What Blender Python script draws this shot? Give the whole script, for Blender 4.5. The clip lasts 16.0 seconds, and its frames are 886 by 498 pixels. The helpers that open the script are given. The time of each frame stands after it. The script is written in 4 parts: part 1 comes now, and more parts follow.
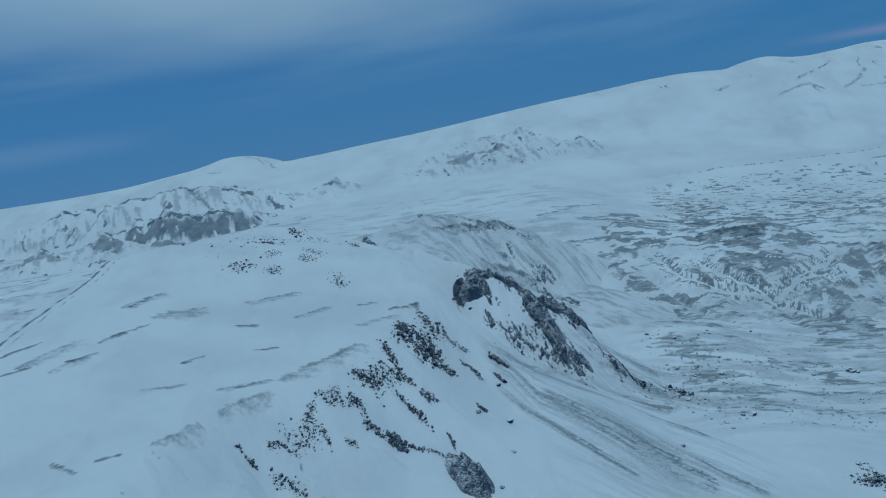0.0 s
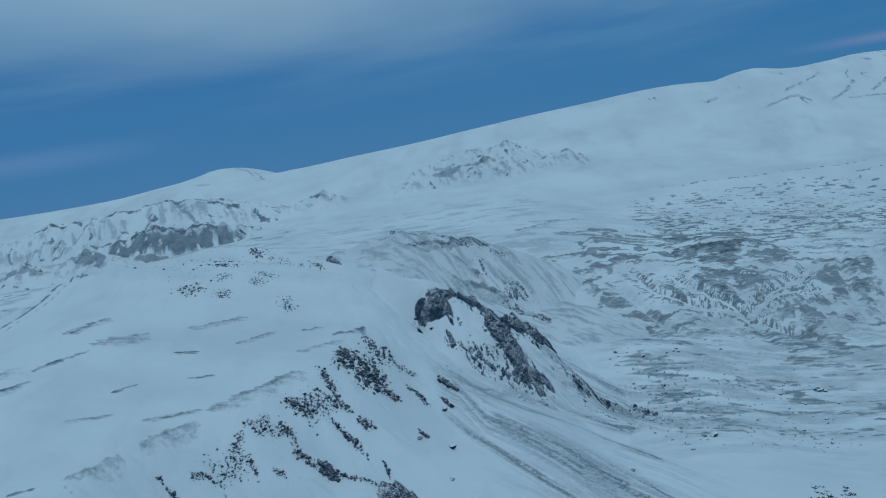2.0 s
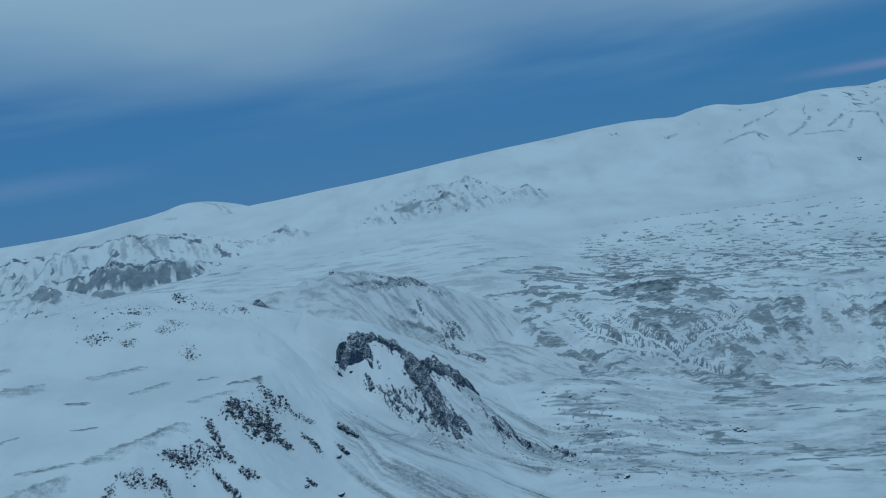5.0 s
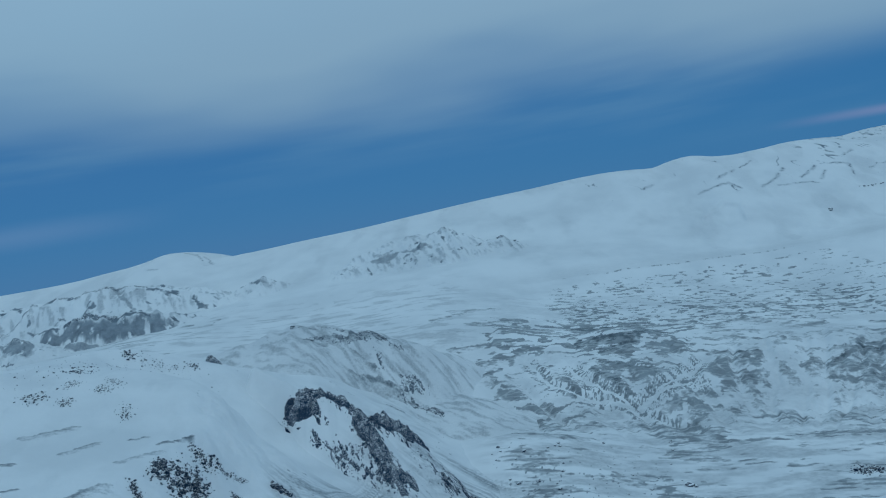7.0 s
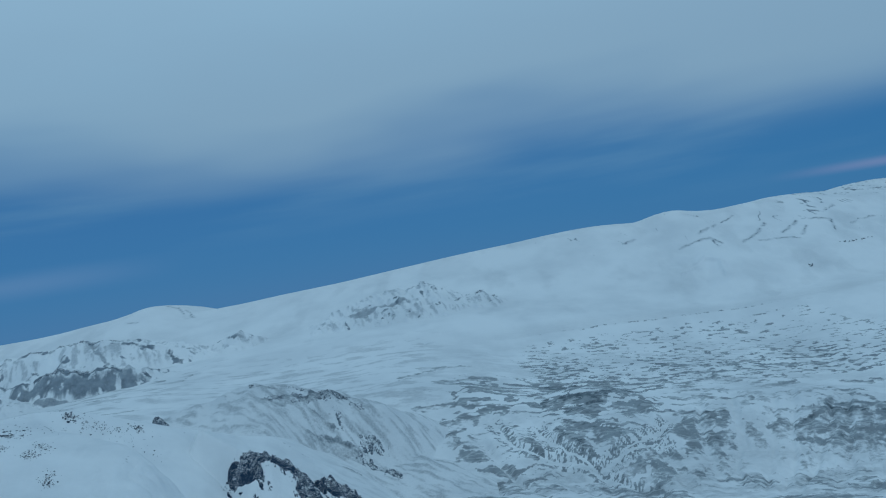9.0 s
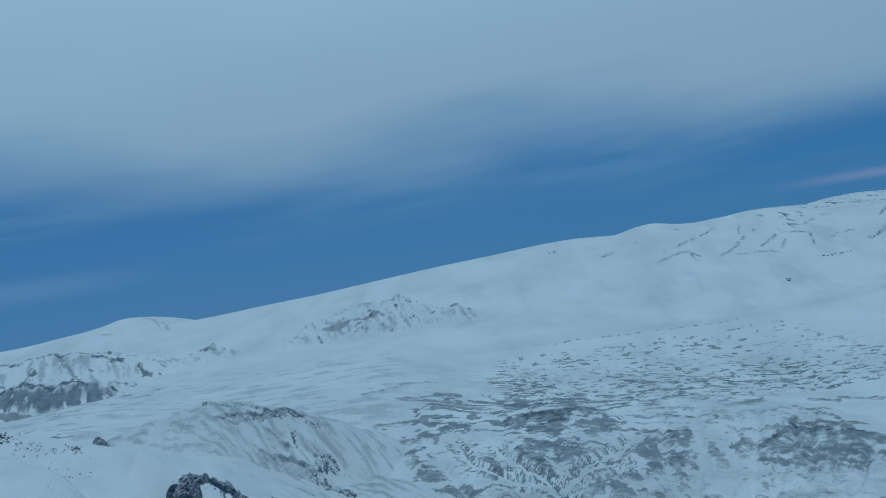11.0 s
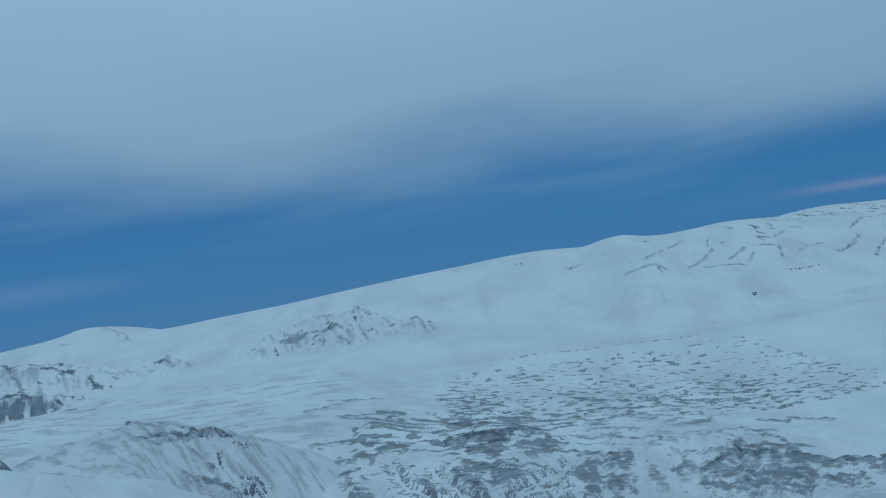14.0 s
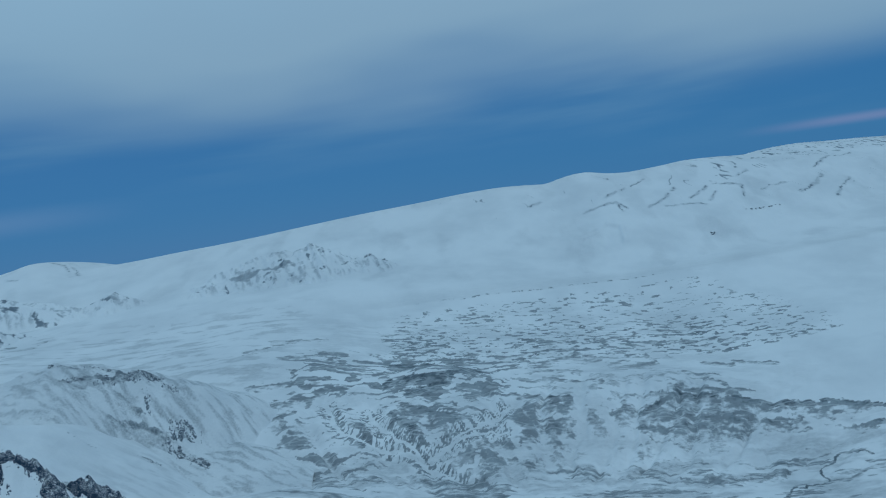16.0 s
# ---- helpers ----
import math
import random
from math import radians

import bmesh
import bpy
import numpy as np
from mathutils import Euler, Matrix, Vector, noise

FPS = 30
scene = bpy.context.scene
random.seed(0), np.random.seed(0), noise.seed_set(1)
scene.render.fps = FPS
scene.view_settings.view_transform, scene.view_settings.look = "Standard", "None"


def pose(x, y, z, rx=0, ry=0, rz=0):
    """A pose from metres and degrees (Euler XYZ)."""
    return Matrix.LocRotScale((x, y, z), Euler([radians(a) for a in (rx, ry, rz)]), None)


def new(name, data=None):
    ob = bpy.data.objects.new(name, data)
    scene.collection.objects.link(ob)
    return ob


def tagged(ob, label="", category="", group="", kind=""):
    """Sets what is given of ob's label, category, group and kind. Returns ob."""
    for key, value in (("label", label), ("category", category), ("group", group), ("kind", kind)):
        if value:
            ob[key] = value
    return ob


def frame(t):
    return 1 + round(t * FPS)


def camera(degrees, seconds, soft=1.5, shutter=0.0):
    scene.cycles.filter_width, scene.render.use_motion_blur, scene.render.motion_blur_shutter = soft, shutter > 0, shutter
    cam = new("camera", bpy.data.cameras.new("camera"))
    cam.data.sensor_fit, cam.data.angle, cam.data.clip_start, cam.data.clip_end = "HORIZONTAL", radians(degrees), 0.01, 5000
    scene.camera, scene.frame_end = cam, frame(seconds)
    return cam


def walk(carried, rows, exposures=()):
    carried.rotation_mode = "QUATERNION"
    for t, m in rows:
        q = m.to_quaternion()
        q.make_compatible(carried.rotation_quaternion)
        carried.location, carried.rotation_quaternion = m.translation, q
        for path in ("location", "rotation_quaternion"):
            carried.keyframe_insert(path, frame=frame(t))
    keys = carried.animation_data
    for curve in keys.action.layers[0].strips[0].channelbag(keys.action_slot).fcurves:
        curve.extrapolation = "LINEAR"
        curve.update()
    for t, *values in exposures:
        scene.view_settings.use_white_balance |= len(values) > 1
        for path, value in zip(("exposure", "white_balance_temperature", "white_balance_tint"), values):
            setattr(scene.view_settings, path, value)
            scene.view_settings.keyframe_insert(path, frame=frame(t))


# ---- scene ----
cam = camera(57.0, 16.0, soft=1.15)
SCALE = 0.9  # metres to one unit of the plan
# seconds, eye (x, y, z) in the plan, yaw, pitch and roll in degrees
PATH = [
    (0.0, -0.0, 0.0, 420.0, 1.40, -7.88, -10.10),
    (0.5, 13.7, -0.1, 421.6, 1.60, -7.82, -10.19),
    (1.0, 27.1, 0.1, 423.2, 1.61, -7.72, -10.23),
    (1.5, 40.6, 0.8, 424.7, 1.60, -7.55, -10.19),
    (2.0, 55.3, 1.5, 426.5, 1.62, -7.34, -10.13),
    (2.5, 70.5, 1.1, 428.5, 1.60, -7.05, -10.06),
    (3.0, 86.4, -0.8, 430.7, 1.52, -6.79, -10.02),
    (3.5, 102.1, -4.8, 432.7, 1.37, -6.53, -10.01),
    (4.0, 118.1, -10.0, 434.3, 1.17, -6.32, -10.00),
    (6.5, 201.5, -37.4, 439.9, 0.24, -3.46, -10.13),
    (7.0, 219.1, -40.5, 440.7, 0.11, -2.44, -10.11),
    (7.5, 237.4, -41.7, 441.4, 0.02, -1.40, -10.08),
    (8.0, 255.7, -41.1, 441.8, -0.09, -0.37, -10.02),
    (8.5, 273.6, -38.7, 442.2, -0.22, 0.46, -9.99),
    (9.0, 290.8, -34.8, 442.5, -0.34, 1.03, -9.93),
    (11.5, 372.9, -9.9, 443.5, -0.76, 1.65, -9.63),
    (12.0, 389.3, -4.6, 443.6, -0.84, 1.73, -9.56),
    (12.5, 405.8, 1.2, 443.5, -0.92, 1.81, -9.50),
    (13.0, 422.7, 7.7, 443.3, -0.99, 1.88, -9.43),
    (13.5, 440.0, 14.9, 443.0, -1.07, 1.96, -9.37),
    (14.0, 457.4, 23.3, 442.5, -1.14, 2.00, -9.34),
    (14.5, 474.8, 33.3, 441.8, -1.13, 1.62, -9.26),
    (15.0, 492.2, 44.9, 441.5, -1.02, 0.74, -9.20),
    (15.5, 509.6, 57.7, 441.8, -0.79, -0.66, -9.12),
    (15.6, 513.0, 60.4, 442.0, -0.84, -1.07, -9.08),
    (15.7, 516.4, 63.1, 442.2, -0.94, -1.38, -9.04),
    (15.8, 519.9, 65.7, 442.4, -1.11, -1.84, -9.00),
    (15.9, 523.3, 68.4, 442.6, -1.35, -2.34, -8.96),
    (16.0, 526.7, 71.0, 442.8, -1.88, -2.84, -8.92),
]
walk(cam, [(t, pose(SCALE * x, SCALE * y, SCALE * z, 0, 0, yaw) @ pose(0, 0, 0, 90 + pitch) @ pose(0, 0, 0, 0, 0, roll)) for t, x, y, z, yaw, pitch, roll in PATH])

# ---- light: a blue winter sky under a high cloud deck, low soft sun behind the flight ----
world = bpy.data.worlds.new("winter_sky")
scene.world = world
world.use_nodes = True
wn, wl = world.node_tree.nodes, world.node_tree.links
wn.clear()


SUN_ELEVATION, SUN_TURN = 32.0, 335.0
w_out, w_bg = wn.new("ShaderNodeOutputWorld"), wn.new("ShaderNodeBackground")
sky = wn.new("ShaderNodeTexSky")
sky.sky_type, sky.sun_disc = "NISHITA", False
sky.sun_elevation, sky.sun_rotation = radians(SUN_ELEVATION), radians(SUN_TURN)
sky.altitude, sky.air_density, sky.dust_density, sky.ozone_density = 1500, 1.0, 0.2, 4.0


def wmath(kind, a, b=None, c=None):
    node = wn.new("ShaderNodeMath")
    node.operation = kind
    for slot, value in zip(node.inputs, (a, b, c)):
        if value is None:
            continue
        if isinstance(value, (int, float)):
            slot.default_value = value
        else:
            wl.new(value, slot)
    return node.outputs[0]


def wrange(value, low, high, to_low=0.0, to_high=1.0):
    node = wn.new("ShaderNodeMapRange")
    node.interpolation_type = "SMOOTHSTEP"
    for key, v in (("From Min", low), ("From Max", high), ("To Min", to_low), ("To Max", to_high)):
        node.inputs[key].default_value = v
    wl.new(value, node.inputs["Value"])
    return node.outputs["Result"]


def wmix(fac, a, b):
    node = wn.new("ShaderNodeMix")
    node.data_type = "RGBA"
    for slot, value in ((node.inputs[0], fac), (node.inputs[6], a), (node.inputs[7], b)):
        if isinstance(value, tuple):
            slot.default_value = (*value, 1)
        elif isinstance(value, (int, float)):
            slot.default_value = value
        else:
            wl.new(value, slot)
    return node.outputs[2]


def wnoise(scale, stretch, detail=4.0, rough=0.5):
    tex, mapping = wn.new("ShaderNodeTexNoise"), wn.new("ShaderNodeMapping")
    tex.inputs["Scale"].default_value, tex.inputs["Detail"].default_value, tex.inputs["Roughness"].default_value = scale, detail, rough
    mapping.inputs["Scale"].default_value = stretch
    wl.new(coord.outputs["Generated"], mapping.inputs["Vector"])
    wl.new(mapping.outputs["Vector"], tex.inputs["Vector"])
    return tex.outputs["Fac"]


coord, parts = wn.new("ShaderNodeTexCoord"), wn.new("ShaderNodeSeparateXYZ")
wl.new(coord.outputs["Generated"], parts.inputs[0])
east, up = parts.outputs["X"], parts.outputs["Z"]
# the cloud deck hangs lower towards the east
lift = wmath("MULTIPLY_ADD", wrange(east, -0.1, 0.65), 0.055, up)
billow = wmath("SUBTRACT", wnoise(1.6, (1, 1, 4), 3, 0.45), 0.5)
deck = wrange(wmath("MULTIPLY_ADD", billow, 0.24, lift), 0.135, 0.255)
bands = wnoise(2.2, (1, 1, 9), 4, 0.5)
haze = wmath("MULTIPLY", wrange(bands, 0.45, 0.72), wrange(lift, 0.04, 0.13))
faint_sky = wmix(1.0, (0, 0, 0), sky.outputs[0])
faint_sky.node.blend_type = "MULTIPLY"
faint_sky.node.inputs[6].default_value = (0.012, 0.012, 0.012, 1)
clear = wmix(0.25, wmix(wrange(up, 0.0, 0.16), (0.030, 0.200, 0.465), (0.036, 0.188, 0.455)), faint_sky)
clear = wmix(wmath("MULTIPLY", haze, 0.55), clear, (0.105, 0.25, 0.43))
# thin bright streaks low down, a rosy one in the east and a pale one in the west
rosy = wmath("MULTIPLY", wrange(wmath("ABSOLUTE", wmath("SUBTRACT", wmath("MULTIPLY_ADD", east, 0.03, up), 0.0425)), 0.008, 0.0), wrange(east, 0.37, 0.5))
pale = wmath("MULTIPLY", wrange(wmath("ABSOLUTE", wmath("SUBTRACT", wmath("MULTIPLY_ADD", billow, 0.06, up), 0.055)), 0.022, 0.0), wrange(east, -0.28, -0.46))
clear = wmix(wmath("MULTIPLY", rosy, 0.33), clear, (0.30, 0.30, 0.50))
clear = wmix(wmath("MULTIPLY", pale, 0.3), clear, (0.16, 0.28, 0.48))
cloud = wmix(wrange(up, 0.12, 0.45), (0.192, 0.342, 0.490), (0.268, 0.455, 0.622))
cloud = wmix(wmath("MULTIPLY", wrange(wnoise(1.3, (1, 1, 3), 4), 0.4, 0.65), 0.35), cloud, (0.215, 0.352, 0.49))
wl.new(wmix(deck, clear, cloud), w_bg.inputs["Color"])
w_bg.inputs["Strength"].default_value = 1.0
wl.new(w_bg.outputs[0], w_out.inputs["Surface"])

sun = new("sun", bpy.data.lights.new("sun", "SUN"))
sun.data.energy, sun.data.angle, sun.data.color = 0.27, radians(20), (0.74, 0.92, 0.96)
sun.matrix_world = pose(0, 0, 900, 90 - SUN_ELEVATION, 0, 180 - SUN_TURN + 180)


# ---- numeric noise and smooth shapes ----
def hash01(i, j, seed):
    h = (i.astype(np.int64) * 374761393 + j.astype(np.int64) * 668265263 + seed * 974634777) & 0x7FFFFFFF
    h = ((h ^ (h >> 13)) * 1274126177) & 0x7FFFFFFF
    return ((h ^ (h >> 16)) & 0xFFFF) / 65535.0


TURN_COS, TURN_SIN = np.cos(np.arange(256) * np.pi / 128), np.sin(np.arange(256) * np.pi / 128)


def perlin(x, y, seed=0):
    """Gradient noise, about -0.7 to 0.7."""
    i, j = np.floor(x), np.floor(y)
    u, v = x - i, y - j
    fu, fv = u * u * u * (u * (u * 6 - 15) + 10), v * v * v * (v * (v * 6 - 15) + 10)
    total = 0.0
    i, j = i.astype(np.int64) * 374761393, j.astype(np.int64) * 668265263 + seed * 974634777
    for a in (0, 1):
        for b in (0, 1):
            h = (i + a * 374761393 + j + b * 668265263) & 0x7FFFFFFF
            h = ((h ^ (h >> 13)) * 1274126177) & 0x7FFFFFFF
            h = ((h ^ (h >> 16)) & 0xFFFF) >> 8
            dot = TURN_COS[h] * (u - a) + TURN_SIN[h] * (v - b)
            total = total + dot * (fu if a else 1 - fu) * (fv if b else 1 - fv)
    return total


def fbm(x, y, size, octaves=5, gain=0.5, seed=0):
    total, amp = 0.0, 1.0
    for k in range(octaves):
        total = total + amp * perlin(x / size, y / size, seed + 17 * k)
        size, amp = size / 2.03, amp * gain
    return total


def ridged(x, y, size, octaves=5, gain=0.55, seed=0):
    """Sharp crests: 0 in the hollows, about 1 on the crests."""
    total, amp, full = 0.0, 1.0, 0.0
    for k in range(octaves):
        total = total + amp * (1 - np.abs(perlin(x / size, y / size, seed + 31 * k)) * 2.2)
        full += amp
        size, amp = size / 2.07, amp * gain
    return total / full


def step(a, b, x):
    u = np.clip((x - a) / (b - a), 0, 1)
    return u * u * (3 - 2 * u)


def smax(a, b, k):
    d = np.clip(0.5 + 0.5 * (a - b) / k, 0, 1)
    return b + (a - b) * d + k * d * (1 - d)


def smin(a, b, k):
    return -smax(-a, -b, k)


def curve(x, xs, ys):
    """A smooth line through a few places (Catmull-Rom)."""
    xs, ys = np.asarray(xs, float), np.asarray(ys, float)
    slope = np.gradient(ys, xs)
    i = np.clip(np.searchsorted(xs, x) - 1, 0, len(xs) - 2)
    h = xs[i + 1] - xs[i]
    u = np.clip((x - xs[i]) / h, 0, 1)
    return ((2 * u**3 - 3 * u**2 + 1) * ys[i] + (u**3 - 2 * u**2 + u) * h * slope[i]
            + (3 * u**2 - 2 * u**3) * ys[i + 1] + (u**3 - u**2) * h * slope[i + 1])


def dome(x, y, cx, cy, rx, ry, turn=0.0):
    """1 at the centre, 0 on and past the ellipse."""
    c, s = np.cos(radians(turn)), np.sin(radians(turn))
    dx, dy = x - cx, y - cy
    d = np.sqrt(((c * dx + s * dy) / rx) ** 2 + ((c * dy - s * dx) / ry) ** 2)
    return 1 - step(0, 1, d)


def along(x, y, line):
    """The distance from a line of (x, y), and how far along it, 0 to 1."""
    best, far = np.full(np.shape(x), 1e9), np.zeros(np.shape(x))
    n = len(line) - 1
    for k, ((ax, ay), (bx, by)) in enumerate(zip(line[:-1], line[1:])):
        dx, dy = bx - ax, by - ay
        u = np.clip(((x - ax) * dx + (y - ay) * dy) / (dx * dx + dy * dy), 0, 1)
        d = np.hypot(x - ax - u * dx, y - ay - u * dy)
        far = np.where(d < best, (k + u) / n, far)
        best = np.minimum(best, d)
    return best, far


# ---- the lie of the land ----
def spine(x, y, line, front, back, round_off=10.0):
    """A crest along a line of (x, y, z), falling off by the slope front on its south side and back on its north side."""
    best = np.full(np.shape(x), -1e4)
    for (ax, ay, az), (bx, by, bz) in zip(line[:-1], line[1:]):
        dx, dy = bx - ax, by - ay
        span = np.hypot(dx, dy)
        u = np.clip(((x - ax) * dx + (y - ay) * dy) / span**2, 0, 1)
        px, py = x - ax - u * dx, y - ay - u * dy
        side = (dx * (y - ay) - dy * (x - ax)) / span
        d = np.sqrt(px * px + py * py + round_off**2) - round_off
        fall = back + (front - back) * step(0.6, -0.6, side / (np.hypot(px, py) + 4.0))
        best = smax(best, az + u * (bz - az) - fall * d, 6)
    return best


def base_height(x, y):
    """The wide floor, rising northwards to the foot of the mountain."""
    z = curve(y, (-5000, 0, 840, 1104, 1200, 1310, 1380, 1500, 1620, 1720, 2030, 2130, 2420, 2600, 5200),
              (-60, -45, -22, 0, 24, 60, 102, 140, 158, 170, 210, 246, 280, 305, 310))
    z = z - 0.12 * np.clip(x - 500, -150, 560)
    z = z + 42 * step(480, 120, x) * step(1420, 1600, y) * (1 - step(1900, 2350, y))
    # a fan of fallen ash runs out from the foot of the ridge
    z = z + (30 + 12 * step(1080, 1180, y)) * (1 - step(225, 480, x)) * step(560, 800, y) * (1 - step(1200, 1310, y))
    return z + 45 * step(-100, -500, x) * step(600, 1100, y) * (1 - step(1500, 2300, y))


def gullies(x, y):
    """Dry gullies that run down the windswept scarp and join: 0 on the ribs, 1 in the bed."""
    wx = x + 18 * fbm(x, y, 80, 3, seed=33)
    lean = (wx - 560) / (1.0 + np.clip(y - 1180, 0, 400) / 260)
    main = 1 - np.abs(perlin(lean / 46, y / 420, 35)) * 2.4
    fine = 1 - np.abs(perlin(lean / 15 + 0.02 * y, y / 120, 36)) * 2.4
    return step(0.55, 1.0, main), step(0.5, 1.0, fine)


GULLIES = (((330, 1460), (342, 1429), (357, 1383), (410, 1353), (462, 1336), (492, 1311), (520, 1288), (570, 1262)), ((405, 1440), (415, 1403), (448, 1363), (476, 1338), (492, 1311)),
           ((644, 1421), (586, 1375), (536, 1350), (498, 1324)), ((628, 1362), (573, 1355), (534, 1344)))


def gully_beds(x, y):
    """The distance from the nearest gully bed and the place along it."""
    best, far = np.full(np.shape(x), 1e9), np.zeros(np.shape(x))
    wx, wy = x + 5 * fbm(x, y, 22, 3, seed=26), y + 5 * fbm(x, y, 22, 3, seed=27)
    for line in GULLIES:
        d, u = along(wx, wy, line)
        far = np.where(d < best, u * 300, far)
        best = np.minimum(best, d)
    return best, far


def plain_height(x, y):
    z = base_height(x, y)
    open_floor = step(150, 330, x)
    z = z + 4 * fbm(x, y, 160, 4, seed=3) + 0.9 * fbm(x, y, 26, 4, seed=5)
    z = z + 20 * dome(x, y, 530, 1525, 120, 75, -8) + 10 * dome(x, y, 590, 1340, 130, 60)
    z = z + 24 * dome(x, y, 950, 1440, 330, 110, -4) + 14 * dome(x, y, 740, 1400, 110, 60)
    main, fine = gullies(x, y)
    scarp = step(1180, 1300, y) * (1 - step(1430, 1520, y)) * open_floor * (1 - step(1050, 1250, x))
    z = z - scarp * (7 * main + 2.0 * fine)
    z = z + open_floor * step(1400, 1550, y) * (1 - step(1900, 2150, y)) * 1.6 * ridged(x, y * 1.3, 38, 4, seed=37)
    bed, _ = gully_beds(x, y)
    z = z - 8 * (1 - step(0, 24, bed))
    bank = y - bank_line(x)
    return z + 1.6 * step(-12, 14, bank) * (1 - step(10, 130, bank)) * step(200, 420, x)


def bank_line(x):
    """The low bank at the far edge of the plain."""
    return curve(x, (-600, 344, 570, 690, 805, 967, 1122, 1450, 2400), (2060, 2022, 2074, 2092, 2110, 2145, 2160, 2175, 2300)) + 7 * perlin(x / 60, 0 * x, 39)


def mountain_height(x, y):
    crest = curve(x, (-5000, -1600, -1333, -1100, -996, -895, -828, -785, -727, -643, -614, -586, -488, -280, -75, 142, 350, 555, 752, 855, 930, 1012, 1065, 1133, 1239, 1300, 1362, 1515, 1660, 1796, 1853, 2055, 2202, 2413, 5000),
                  (420, 435, 430, 434, 443, 451, 462, 471, 471, 453, 437, 429, 427, 435, 442, 455, 467, 475, 484, 484, 479, 473, 484, 491, 474, 469, 471, 476, 468, 458, 462, 465, 456, 446, 400))
    low = base_height(x, y) - 2
    rise = crest - base_height(x, 2900 + 0 * y)
    u = np.clip((y - bank_line(x) + 10) / (2890 - bank_line(x)), 0, 1)
    line = 2230 + 0.5 * np.clip(x - 1200, 0, None)
    v = np.clip((y - line) / 560, 0, 1)
    share = u**2.1 + (0.45 * u**2.1 + 0.55 * (1 - (1 - v) ** 1.2) - u**2.1) * step(250, 1350, x)
    z = low + rise * share - 0.12 * np.clip(y - np.maximum(2900, line + 560), 0, None)
    spurs = step(800, 1250, x) * step(-40, 60, y - line) * (1 - step(0.55, 0.8, v))
    across = x + 0.5 * (y - line) + 26 * fbm(x, y, 120, 3, seed=8)
    z = z + spurs * (9 * (1 - np.abs(perlin(across / 125, y / 420, 9)) * 2.2) - 7 + 5 * ridged(x, y, 60, 4, seed=10) - 3)
    d, _ = along(x, y, ((1010, 2440), (1105, 2500), (1140, 2470), (1125, 2390)))
    z = z + 16 * (1 - step(0, 110, d)) + 6 * (1 - step(0, 14, d))
    west_face = step(700, 300, x) * step(0.3, 0.7, u)
    z = z + 2.4 * fbm(x, y, 110, 4, seed=11) * step(0, 0.3, u) * (1 - step(0.8, 0.95, u)) + west_face * 2 * fbm(x, y * 0.4, 60, 3, seed=12) * (1 - step(0.8, 0.95, u))
    z = z + 2 * (ridged(x, y, 30, 4, seed=13) - 0.5) * step(880, 980, x) * (1 - step(1150, 1220, x)) * step(0.9, 0.98, u) * (1 - step(2900, 2960, y))
    return z - 12 * (1 - step(-120, -10, y - bank_line(x)))


def ridge_height(x, y):
    """The snow plateau with its steep side towards the wide floor."""
    top = curve(y, (-300, 200, 450, 550, 700, 750, 810, 900, 1000, 1080, 1200, 1400, 1700),
                (215, 250, 274, 288, 311, 320, 340, 342, 344, 296, 240, 200, 150))
    top = top - 0.26 * np.clip(x + 200, -90, 170) * step(420, 560, y) * (1 - step(900, 1000, y))
    west = curve(y, (-300, 300, 540, 611, 701, 801, 860, 960, 1100, 1700), (-420, -400, -380, -371, -366, -347, -330, -315, -310, -330)) + 5 * perlin(y / 60, 0 * y, 19)
    top = top - 0.85 * np.clip(west - x, 0, None)
    top = top - 0.25 * np.clip(-240 - x, 0, 120) * step(780, 860, y)
    # near side: a rocky brink, a steep band below it, then a long hollow slope
    brink = curve(y, (-300, 300, 450, 514, 536, 596, 691, 760, 850, 1700), (-260, -200, -170, -143, -120, -84, -49, -30, -20, -20))
    rim = curve(y, (-300, 300, 450, 514, 536, 596, 691, 760, 850, 1700), (190, 215, 238, 244, 250, 258, 258, 262, 262, 262))
    e = x - brink
    e = e + (15 * fbm(x, y, 48, 4, seed=21) + 4) * (1 - step(15, 70, e)) + 3 * fbm(x, y, 90, 3, seed=20)
    near = rim - curve(e, (-60, 0, 17, 65, 100, 130, 200, 230, 300, 420), (-96, 0, 27, 86, 108, 126, 172, 186, 226, 290)) - np.clip(e - 420, 0, None) * 0.5 + 2 * np.clip(-60 - e, 0, None)
    # far side of the outcrop: an even slope
    foot = curve(y, (-300, 300, 700, 750, 850, 956, 1000, 1067, 1157, 1300, 1372, 1480, 1700), (60, 130, 250, 292, 262, 240, 262, 282, 296, 288, 270, 170, 50))
    far = 0.74 * (foot - x + 10 * fbm(x, y, 90, 3, seed=21))
    far = far + 15 * np.clip((x - foot + 130) / 200, 0, 1.2) ** 2
    side = near + (far - near) * step(800, 920, y)
    z = smin(top + 3 * fbm(x, y, 120, 4, seed=23) + 0.5 * fbm(x, y, 18, 3, seed=24), side, 18)
    return smax(z, base_height(x, y) - 8, 26) - 1.5


def outcrop_height(x, y):
    z = spine(x, y, ((-60, 1050, 282), (-20, 1032, 258), (6, 1015, 244), (28, 1020, 238), (50, 1022, 224), (72, 1016, 202), (90, 1004, 172), (102, 988, 140), (112, 970, 104)), 1.7, 1.6, 5)
    return smax(z, spine(x, y, ((74, 1034, 194), (100, 1044, 182), (118, 1050, 166), (136, 1058, 126), (150, 1066, 92), (205, 1045, 52)), 1.5, 1.3, 4), 3)


